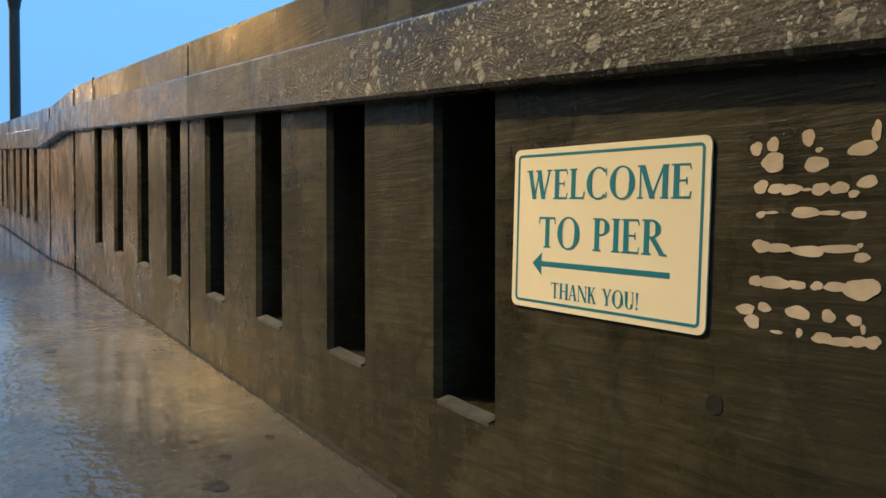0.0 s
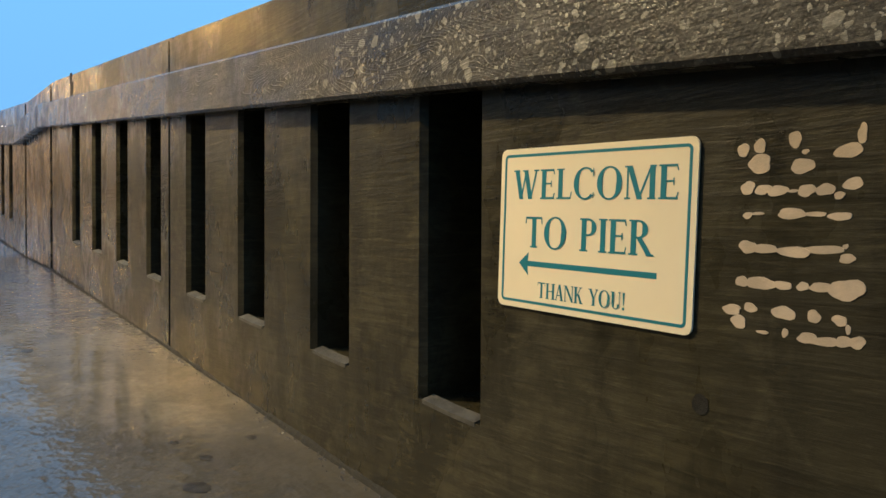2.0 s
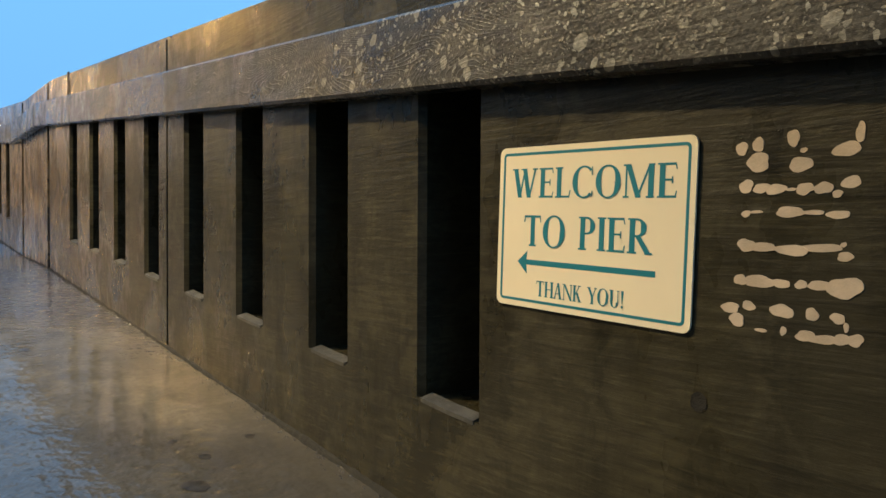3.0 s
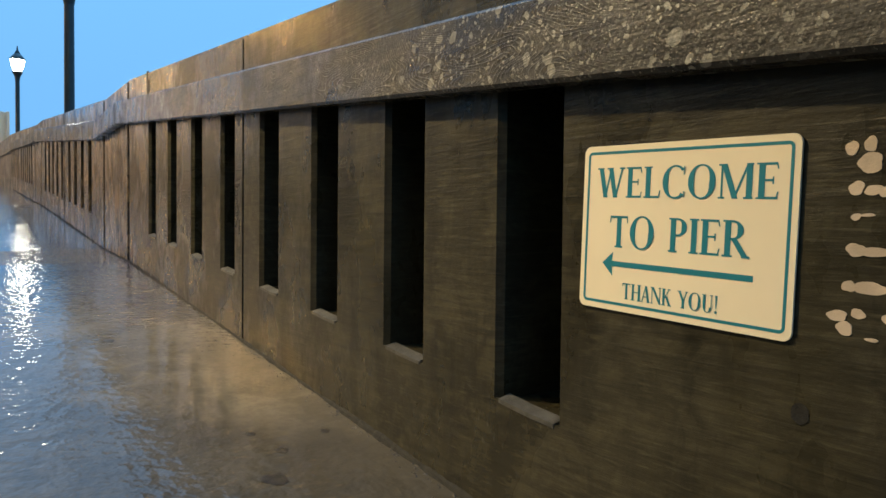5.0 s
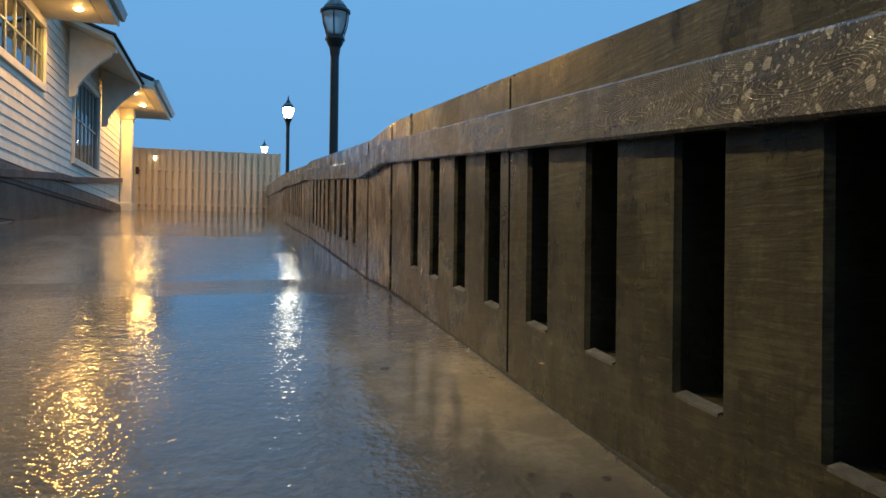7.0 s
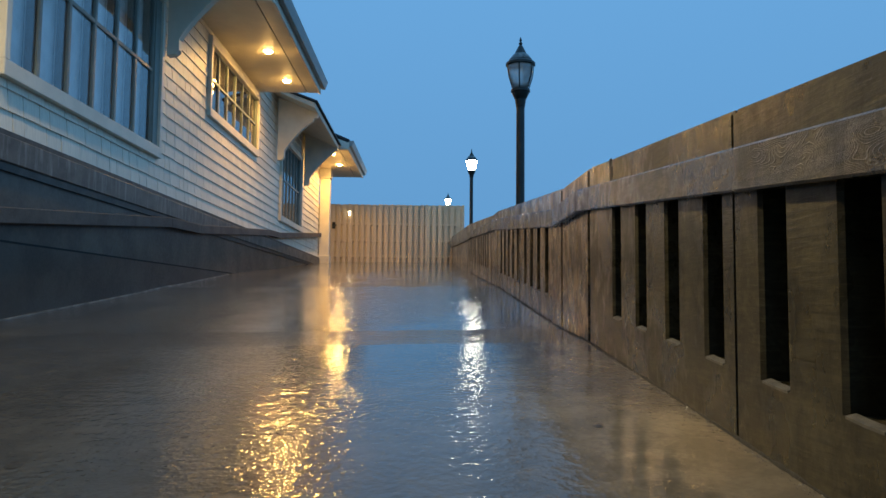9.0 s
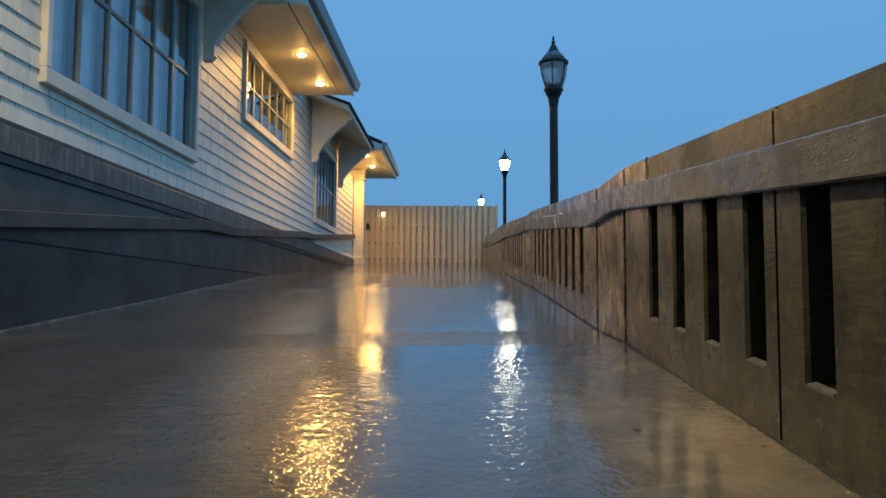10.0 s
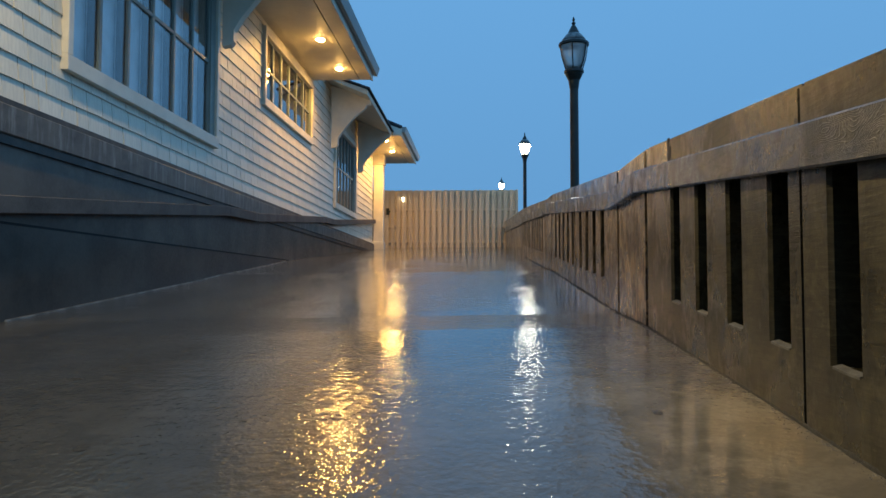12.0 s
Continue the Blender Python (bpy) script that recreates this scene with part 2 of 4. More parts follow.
M_SIGN = painted("cream_sign_sheet", (0.86, 0.76, 0.56), 0.4, 0.02, 4.0, 0.03)
M_TEAL = mat("teal_sign_paint", (0.012, 0.185, 0.25), 0.4)
M_MARK = painted("pale_glue_residue", (0.60, 0.48, 0.36), 0.6, 0.12, 20.0)
M_SAND = painted("wet_sand", (0.20, 0.17, 0.13), 0.7, 0.2, 0.2, 0.4)


def emitter(name, colour, strength):
    m = bpy.data.materials.new(name)
    m.use_nodes = True
    b = m.node_tree.nodes["Principled BSDF"]
    b.inputs["Base Color"].default_value = (0.8, 0.8, 0.8, 1)
    b.inputs["Emission Color"].default_value = (*colour, 1)
    b.inputs["Emission Strength"].default_value = strength
    return m


M_CAN = emitter("warm_lamp_lens", (1.0, 0.58, 0.17), 170.0)
M_LIT = emitter("lit_frosted_globe", (1.0, 0.93, 0.70), 55.0)
M_FROST = mat("frosted_globe", (0.82, 0.84, 0.84), 0.25)
M_FROST.node_tree.nodes["Principled BSDF"].inputs["Transmission Weight"].default_value = 0.6


def glass():
    m = bpy.data.materials.new("window_glass")
    m.use_nodes = True
    t = m.node_tree
    t.nodes.clear()
    out = t.nodes.new("ShaderNodeOutputMaterial")
    mix = t.nodes.new("ShaderNodeMixShader")
    clear = t.nodes.new("ShaderNodeBsdfTransparent")
    gloss = t.nodes.new("ShaderNodeBsdfGlossy")
    lw = t.nodes.new("ShaderNodeLayerWeight")
    lw.inputs["Blend"].default_value = 0.5
    power = t.nodes.new("ShaderNodeMath")
    power.operation = "POWER"
    power.inputs[1].default_value = 3.1
    gloss.inputs["Roughness"].default_value = 0.02
    t.links.new(lw.outputs["Facing"], power.inputs[0])
    t.links.new(power.outputs[0], mix.inputs[0])
    t.links.new(clear.outputs[0], mix.inputs[1])
    t.links.new(gloss.outputs[0], mix.inputs[2])
    t.links.new(mix.outputs[0], out.inputs[0])
    return m


M_GLASS = glass()


# ---- mesh helpers ----
def mesh_of(bm, name, material, smooth=False):
    bmesh.ops.recalc_face_normals(bm, faces=bm.faces)
    me = bpy.data.meshes.new(name)
    bm.to_mesh(me)
    bm.free()
    me.materials.append(material)
    if smooth:
        me.polygons.foreach_set("use_smooth", [True] * len(me.polygons))
    return me


def part(name, bm, material, parent=None, label="", smooth=False):
    ob = new(name, mesh_of(bm, name, material, smooth))
    if parent is not None:
        ob.parent = parent
    if label:
        tagged(ob, label)
    return ob


def empty(name, place=(0, 0, 0), label="", category="", group="", kind=""):
    ob = new(name)
    ob.location = place
    ob.empty_display_size = 0.1
    return tagged(ob, label, category, group, kind)


def hexa(bm, pts, bevel=0.0):
    """A block from eight corners: four below, four above, each ring in order."""
    v = [bm.verts.new(p) for p in pts]
    faces = [bm.faces.new([v[i] for i in q]) for q in ((3, 2, 1, 0), (4, 5, 6, 7), (0, 1, 5, 4), (1, 2, 6, 5), (2, 3, 7, 6), (3, 0, 4, 7))]
    if bevel:
        edges = {e for f in faces for e in f.edges}
        bmesh.ops.bevel(bm, geom=list(edges), offset=bevel, segments=1, affect="EDGES")


def box(bm, x0, x1, y0, y1, z0, z1, bevel=0.0):
    hexa(bm, [(x0, y0, z0), (x1, y0, z0), (x1, y1, z0), (x0, y1, z0), (x0, y0, z1), (x1, y0, z1), (x1, y1, z1), (x0, y1, z1)], bevel)


def slope_box(bm, x0, x1, y0, y1, lo, hi, bevel=0.0):
    """A block along y whose underside and top follow lo(y) and hi(y)."""
    hexa(bm, [(x0, y0, lo(y0)), (x1, y0, lo(y0)), (x1, y1, lo(y1)), (x0, y1, lo(y1)),
              (x0, y0, hi(y0)), (x1, y0, hi(y0)), (x1, y1, hi(y1)), (x0, y1, hi(y1))], bevel)


def lathe(bm, rings, n=20, at=(0, 0, 0)):
    """Rings of (radius, height) turned about z."""
    prev = None
    for r, h in rings:
        ring = [bm.verts.new((at[0] + r * math.cos(2 * math.pi * i / n), at[1] + r * math.sin(2 * math.pi * i / n), at[2] + h)) for i in range(n)]
        if prev:
            for i in range(n):
                bm.faces.new((prev[i], prev[(i + 1) % n], ring[(i + 1) % n], ring[i]))
        else:
            bm.faces.new(ring[::-1])
        prev = ring
    bm.faces.new(prev)


def line(points):
    ys, zs = zip(*points)
    return lambda y: float(np.interp(y, ys, zs))


# ---- the ramp ----
floor_east = line([(-12, -1.297), (3.95, 0.115), (4.9, 0.165), (9.96, 0.590), (10.9, 0.645), (16.8, 1.07), (17.8, 1.12), (28.5, 1.88), (34, 1.95)])
west_drop = line([(-12, 0.1), (6, 0.1), (9, 0.09), (13.7, 0.0), (34, 0.0)])
WEST = -4.87


def floor_z(x, y):
    return floor_east(y) - west_drop(y) * min(1.0, max(0.0, -x / 4.87))


ramp = tagged(empty("floor"), kind="structure")
bm = bmesh.new()
xs = [0.6, 0.0, -0.8, -1.6, -2.4, -3.2, -4.0, -4.87, -5.3]
ys = sorted({-12 + 0.5 * i for i in range(93)} | {3.95, 4.9, 9.96, 10.9, 16.8, 17.8, 28.5})
grid = [[bm.verts.new((x, y, floor_z(x, y))) for x in xs] for y in ys]
for a, b in zip(grid, grid[1:]):
    for i in range(len(xs) - 1):
        bm.faces.new((a[i], a[i + 1], b[i + 1], b[i]))
slab = part("ramp_slab", bm, M_FLOOR, ramp)

bm = bmesh.new()
R = 2500
v = [bm.verts.new(p) for p in ((-R, -R, -1.4), (R, -R, -1.4), (R, R, -1.4), (-R, R, -1.4))]
bm.faces.new(v)
tagged(part("ground", bm, M_SAND), kind="structure")

# ---- the slotted parapet ----
wall_top = line([(-12, -0.20), (3.92, 1.235), (4.85, 1.245), (9.92, 1.685), (10.79, 1.72), (16.9, 2.22), (17.9, 2.26), (29, 2.95)])
rail_top = line([(-12, -0.40), (4.06, 1.110), (5.0, 1.100), (10.43, 1.610), (11.3, 1.640), (16.0, 1.940), (17.9, 2.020), (29, 2.66)])
rail_bot = line([(-12, -0.562), (4.06, 0.968), (5.0, 0.958), (10.43, 1.448), (11.3, 1.49), (16.0, 1.80), (17.9, 1.88), (29, 2.50)])
sill_z = line([(-12, -1.04), (3.92, 0.339), (5.0, 0.39), (9.92, 0.79), (10.8, 0.86), (17.2, 1.36), (29, 2.2)])

PANELS = [(-11.0, -2.9, []), (-2.9, -0.75, []), (-0.75, 1.70, [0.0, 0.45, 0.90, 1.35]), (1.70, 3.92, [1.81, 2.26, 2.71, 3.16]), (3.92, 4.85, []),
          (4.85, 7.35, [5.48, 5.93, 6.38, 6.83]), (7.35, 9.92, [7.45, 7.90, 8.35, 8.80, 9.25]), (9.92, 10.8, []),
          (10.8, 14.0, [11.4 + 0.45 * i for i in range(6)]), (14.0, 17.2, [14.4 + 0.45 * i for i in range(6)]), (17.2, 22.6, []), (22.6, 28.4, [])]
SLOT = 0.16
DEEP = 0.20
wall_e = tagged(empty("wall_east"), kind="structure")
below = lambda y: floor_east(y) - 0.15
slot_top = lambda y: rail_bot(y) + 0.06
for y0, y1, slots in PANELS:
    bm = bmesh.new()
    wide = 0.032
    a, b = y0 + (wide if y0 > 3 else 0.009), y1 - (wide if y1 > 3 else 0.009)
    if slots:
        slope_box(bm, 0, DEEP, a, b, below, sill_z)
        slope_box(bm, 0, DEEP, a, b, slot_top, wall_top)
        edge = a
        for s in slots + [None]:
            end = b if s is None else s
            slope_box(bm, 0, DEEP, edge, end, sill_z, slot_top)
            edge = end + SLOT
    else:
        slope_box(bm, 0, DEEP, a, b, below, wall_top)
    ends = [q for s in slots for q in (s, s + SLOT)]
    rim = [e for e in bm.edges if all(abs(v.co.x) < 1e-4 for v in e.verts) and abs(e.verts[0].co.y - e.verts[1].co.y) < 1e-4 and min([abs(e.verts[0].co.y - q) for q in ends] or [1]) < 1e-3
           and max(v.co.z for v in e.verts) < slot_top(e.verts[0].co.y) + 1e-3]
    if rim:
        bmesh.ops.bevel(bm, geom=rim, offset=0.013, segments=1, affect="EDGES")
    lip = [e for e in bm.edges if all(abs(v.co.x) < 1e-4 and v.co.z > wall_top(v.co.y) - 0.002 for v in e.verts)]
    bmesh.ops.bevel(bm, geom=lip, offset=0.016, segments=2, affect="EDGES")
    part("panel", bm, M_BARE if not slots and 3 < y0 < 12 else M_WORN if y0 > 3 else M_WALL, wall_e)
    for s in slots:
        bm = bmesh.new()
        ya, yb = s + 0.002, s + SLOT - 0.002
        rim = [(-0.0015, -0.006), (-0.0015, 0.002), (0.026, 0.009), (0.032, -0.010)]
        near_v = [bm.verts.new((px, ya, sill_z(ya) + pz)) for px, pz in rim]
        mid_v = [bm.verts.new((px, (ya + yb) / 2, sill_z((ya + yb) / 2) + pz - 0.0015)) for px, pz in rim]
        far_v = [bm.verts.new((px, yb, sill_z(yb) + pz)) for px, pz in rim]
        bm.faces.new(near_v)
        bm.faces.new(far_v)
        for r0, r1 in ((near_v, mid_v), (mid_v, far_v)):
            for k in range(4):
                bm.faces.new((r0[k], r0[(k + 1) % 4], r1[(k + 1) % 4], r1[k]))
        part("sill", bm, M_SILL, wall_e)
# Added black backing and top cap that keep sky light out of the slots
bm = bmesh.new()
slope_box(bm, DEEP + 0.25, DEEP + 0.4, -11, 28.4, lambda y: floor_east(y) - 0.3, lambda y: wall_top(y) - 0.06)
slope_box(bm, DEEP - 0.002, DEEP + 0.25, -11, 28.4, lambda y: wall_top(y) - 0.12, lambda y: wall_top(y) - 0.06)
part("slot_blackout", bm, M_SHADE_JOINT, wall_e)
cuts = [-11.0, -2.4, 4.06, 5.0, 10.43, 11.3, 16.0, 17.9, 28.4]
for a, b in zip(cuts, cuts[1:]):
    bm = bmesh.new()
    slope_box(bm, -0.055, -0.002, a + 0.002, b - 0.002, rail_bot, rail_top, 0.007)
    part("rail", bm, M_RAIL, wall_e)

# patched tie holes in the cast face
for ty, tz, tr in ((-0.445, 0.117, 0.012),):
    bm = bmesh.new()
    ring_v = [bm.verts.new((-0.0012, ty + tr * math.cos(k * 0.524) * (1 + 0.08 * math.sin(3 * k)), tz + tr * 1.15 * math.sin(k * 0.524))) for k in range(12)]
    hub_v = bm.verts.new((-0.0002, ty, tz))
    for k in range(12):
        bm.faces.new((ring_v[k], ring_v[(k + 1) % 12], hub_v))
    part("tie_plug", bm, M_SEAM, wall_e, "dark patched tie hole")
bm = bmesh.new()
for k, (cy, cz, cw) in enumerate(((3.36, 0.0, 0.035), (3.33, -0.05, 0.045), (3.35, -0.09, 0.02))):
    zc = wall_top(cy) + cz
    slope_box(bm, -0.0015 - 0.0004 * k, 0.004, cy - cw / 2, cy + cw / 2, lambda y: zc - 0.06, lambda y: zc + 0.001)
part("split", bm, M_SHADE_JOINT, wall_e, "dark split in the top of the parapet")

# old gum trodden into the concrete
for gx, gy, gr in ((-0.31, 0.53, 0.030), (-0.24, 0.67, 0.015), (-0.27, 0.80, 0.011), (-0.10, 0.74, 0.014), (-0.42, 1.9, 0.02), (-2.3, 1.55, 0.03), (-2.9, 2.6, 0.025)):
    rng = random.Random(int(gr * 7000))
    gum = bmesh.new()
    z = floor_z(gx, gy)
    hub = gum.verts.new((0, 0, 0.0014))
    ring = [gum.verts.new((gr * rng.uniform(0.75, 1.2) * math.cos(a * 0.628), gr * 1.2 * rng.uniform(0.75, 1.2) * math.sin(a * 0.628), 0.0005 + 0.088 * gr * math.sin(a * 0.628))) for a in range(10)]
    for k in range(10):
        gum.faces.new((ring[k], ring[(k + 1) % 10], hub))
    spot_ob = part("gum_spot", gum, M_GRIT)
    spot_ob.location = (gx, gy, z)
    tagged(spot_ob, "flat dark gum spot on the wet concrete", "gum", "gum spots")

# dark seam between parapet and floor
bm = bmesh.new()
rng = random.Random(5)
seam_y = [-1.5 + 0.012 * i for i in range(1480)]
prev = None
wob = 0.0
for y in seam_y:
    wob = 0.8 * wob + rng.uniform(-0.0022, 0.0022)
    reach = max(0.002, 0.006 + 0.003 * math.sin(2.1 * y) + wob)
    ring = [bm.verts.new((px, y, floor_east(y) + pz)) for px, pz in ((0.001, 0.011 + wob), (-reach * 0.5, 0.006 + 0.5 * wob), (-reach, -0.003))]
    if prev:
        for k in range(2):
            bm.faces.new((prev[k], prev[k + 1], ring[k + 1], ring[k]))
    prev = ring
part("seam", bm, M_SEAM, wall_e, "dark wet seam at the floor")

# grit washed against the foot of the parapet
rng = random.Random(21)
bm = bmesh.new()
for i in range(1500):
    y = -1.2 + 10.0 * rng.random() ** 1.6
    r = rng.uniform(0.002, 0.006)
    x = -abs(rng.gauss(0.004, 0.022))
    z = floor_z(x, y)
    top = bm.verts.new((x, y, z + r * 0.7))
    ring = [bm.verts.new((x + r * rng.uniform(0.6, 1.3) * math.cos(a), y + 1.6 * r * rng.uniform(0.6, 1.3) * math.sin(a), z - 0.002)) for a in (0, 1.26, 2.51, 3.77, 5.03)]
    for k in range(5):
        bm.faces.new((ring[k], ring[(k + 1) % 5], top))
tagged(part("grit", bm, M_GRIT), "dark wet grit along the foot of the parapet", "grit", kind="stuff")

# ---- the plinth wall and rail along the house ----
lrail_bot = line([(-12, -0.60), (10.1, 1.405), (11.5, 1.44), (17.0, 1.89), (18.2, 1.93), (25.6, 2.60)])
wall_w = tagged(empty("wall_west"), kind="structure")
bm = bmesh.new()
slope_box(bm, WEST - 0.3, WEST, -11, 26, lambda y: floor_z(WEST, y) - 0.2, lambda y: 1.50)
part("plinth", bm, M_PLINTH, wall_w)
bm = bmesh.new()
hexa(bm, [(WEST, -11, -1.5), (WEST + 0.03, -11, -1.5), (WEST + 0.03, 13.9, 0.70), (WEST, 13.9, 0.70),
          (WEST, -11, 0.855), (WEST + 0.03, -11, 0.855), (WEST + 0.03, 13.9, 0.857), (WEST, 13.9, 0.857)])
part("footing", bm, M_FOOT, wall_w)
bm = bmesh.new()
box(bm, WEST + 0.001, WEST + 0.034, -11, 13.8, 0.858, 0.875)
part("joint_strip", bm, M_SHADE_JOINT, wall_w, "dark joint above the footing")
# Pale strip added for the whitish wet foam edge along the floor
bm = bmesh.new()
ys = [5.0 + 0.45 * i for i in range(20)]
for a, b in zip(ys, ys[1:]):
    slope_box(bm, WEST + 0.03, WEST + 0.05, a, b, lambda y: floor_z(WEST, y) - 0.02, lambda y: floor_z(WEST, y) + 0.012)
part("wet_edge_strip", bm, M_WET_EDGE, wall_w, "pale strip for the whitish wet edge at the floor")
lcuts = [-11, -1.0, 10.1, 11.5, 17.0, 18.2, 25.6]
for a, b in zip(lcuts, lcuts[1:]):
    bm = bmesh.new()
    slope_box(bm, WEST + 0.002, WEST + 0.11, a, b, lrail_bot, lambda y: lrail_bot(y) + 0.145, 0.006)
    part("rail", bm, M_LRAIL, wall_w)

# ---- the house ----
house = tagged(empty("house", (WEST, 10, 1.6)), "pale grey shingled house with cream trim above the ramp", "house")


def hpart(name, bm, material, label="", parent=None, smooth=False):
    for vert in bm.verts:
        vert.co -= Vector((WEST, 10, 1.6))
    return part(name, bm, material, parent or house, label, smooth)


BASE = 1.87
WINDOWS = [("big", -4.6, -0.9, 2.38, 4.75), ("big", 5.77, 9.72, 2.35, 4.75), ("small", 12.0, 15.8, 3.56, 5.0), ("big", 18.5, 21.8, 2.42, 4.75)]
bm = bmesh.new()
edge = -11.0
for kind, y0, y1, z0, z1 in WINDOWS:
    box(bm, WEST - 0.25, WEST - 0.03, edge, y0, 1.6, 5.6)
    box(bm, WEST - 0.25, WEST - 0.03, y0, y1, 1.6, z0)
    box(bm, WEST - 0.25, WEST - 0.03, y0, y1, z1, 5.6)
    edge = y1
box(bm, WEST - 0.25, WEST - 0.03, edge, 25.7, 1.6, 5.6)
box(bm, WEST - 8.0, WEST - 0.25, 25.45, 25.7, 1.6, 5.6)
# Sheathing coloured dark so the gaps between shingles read as shade
hpart("wall", bm, M_SHADE_TIMBER)
bm = bmesh.new()
box(bm, WEST - 0.2, WEST + 0.05, -11, 25.7, 1.577, BASE - 0.05, 0.01)
hpart("sill_beam", bm, M_BAND, "weathered dark grey sill beam")
bm = bmesh.new()
box(bm, WEST - 0.2, WEST + 0.035, -11, 25.7, BASE - 0.048, BASE - 0.002)
hpart("flashing", bm, M_SHADE_TIMBER, "dark drip strip under the shingles")
# Dark strip added where the sill beam throws its shadow
bm = bmesh.new()
box(bm, WEST - 0.2, WEST + 0.03, -11, 25.7, 1.502, 1.575)
hpart("shadow_strip", bm, M_SHADE_TIMBER, "dark strip painted in for the shadow under the sill beam")


def make_window(kind, y0, y1, z0, z1):
    cols, rows = 6, 2
    w, v = 0.15, 0.09
    win = None
    for name, q in (("window", (WEST - 0.04, WEST + 0.05, y0, y1, z0, z0 + w)), ("top_trim", (WEST - 0.04, WEST + 0.05, y0, y1, z1 - w, z1)),
                    ("side_trim", (WEST - 0.04, WEST + 0.048, y0, y0 + v, z0 + w, z1 - w)), ("side_trim", (WEST - 0.04, WEST + 0.048, y1 - v, y1, z0 + w, z1 - w))):
        bm = bmesh.new()
        box(bm, *q, 0.006)
        ob = hpart(name, bm, M_TRIM, "", win)
        win = win or ob
    a, b, c, d = y0 + v, y1 - (0.27 if kind == "big" else 0.14), z0 + w, z1 - w
    bm = bmesh.new()
    m = 0.026
    for i in range(cols + 1):
        y = a + (b - a) * i / cols
        box(bm, WEST - 0.048, WEST - 0.012, max(a, y - m), min(b, y + m), c, d, 0.006)
    for k in range(rows + 1):
        z = c + (d - c) * k / rows
        box(bm, WEST - 0.046, WEST - 0.016, a, b, max(c, z - m), min(d, z + m), 0.006)
    box(bm, WEST - 0.07, WEST + 0.01, b, y1 - v, c, d, 0.006)
    for vert in bm.verts:
        vert.co -= Vector((WEST, 10, 1.6))
    part("sash", bm, M_MUNTIN, win)
    for i in range(cols):
        for k in range(rows):
            bm = bmesh.new()
            ya, yb = a + (b - a) * i / cols + m, a + (b - a) * (i + 1) / cols - m
            za, zb = c + (d - c) * k / rows + m, c + (d - c) * (k + 1) / rows - m
            box(bm, WEST - 0.045, WEST - 0.039, ya, yb, za, zb)
            for vert in bm.verts:
                vert.co -= Vector((WEST, 10, 1.6))
            pane = part("pane", bm, M_GLASS, win)
            pane.visible_shadow = False
    # Near-black fins added behind the glass as shade beside each muntin
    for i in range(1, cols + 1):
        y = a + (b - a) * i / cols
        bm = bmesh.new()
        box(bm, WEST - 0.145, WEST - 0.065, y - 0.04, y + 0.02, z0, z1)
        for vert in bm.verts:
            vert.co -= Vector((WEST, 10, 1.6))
        part("shade_fin", bm, M_ROOM_SHADE, win)
    for i in range(cols):
        ya = a + (b - a) * i / cols
        wide = (b - a) / cols * (1.0 if kind == "big" else 0.3)
        bm = bmesh.new()
        n = 16
        top = [bm.verts.new((WEST - 0.18 + 0.004 * math.sin(1.1 * k), ya + wide * k / n, z1)) for k in range(n + 1)]
        low = [bm.verts.new((WEST - 0.18 + 0.005 * math.sin(1.1 * k + 0.4), ya + wide * k / n, z0)) for k in range(n + 1)]
        for k in range(n):
            bm.faces.new((low[k], low[k + 1], top[k + 1], top[k]))
        hpart("curtain", bm, M_CURTAIN, "pale curtain behind the glass", smooth=True)
    # Unseen box; its near-black colour stands for the unlit room
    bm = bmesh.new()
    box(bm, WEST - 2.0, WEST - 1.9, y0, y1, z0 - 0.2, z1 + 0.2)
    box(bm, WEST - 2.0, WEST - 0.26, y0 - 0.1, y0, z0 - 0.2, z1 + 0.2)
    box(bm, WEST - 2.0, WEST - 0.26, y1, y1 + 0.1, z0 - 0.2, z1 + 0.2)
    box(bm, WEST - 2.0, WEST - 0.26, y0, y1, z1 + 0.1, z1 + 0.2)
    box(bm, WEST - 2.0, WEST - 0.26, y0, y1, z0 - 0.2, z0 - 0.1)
    hpart("room", bm, M_ROOM_SHADE)


for spec in WINDOWS:
    make_window(*spec)

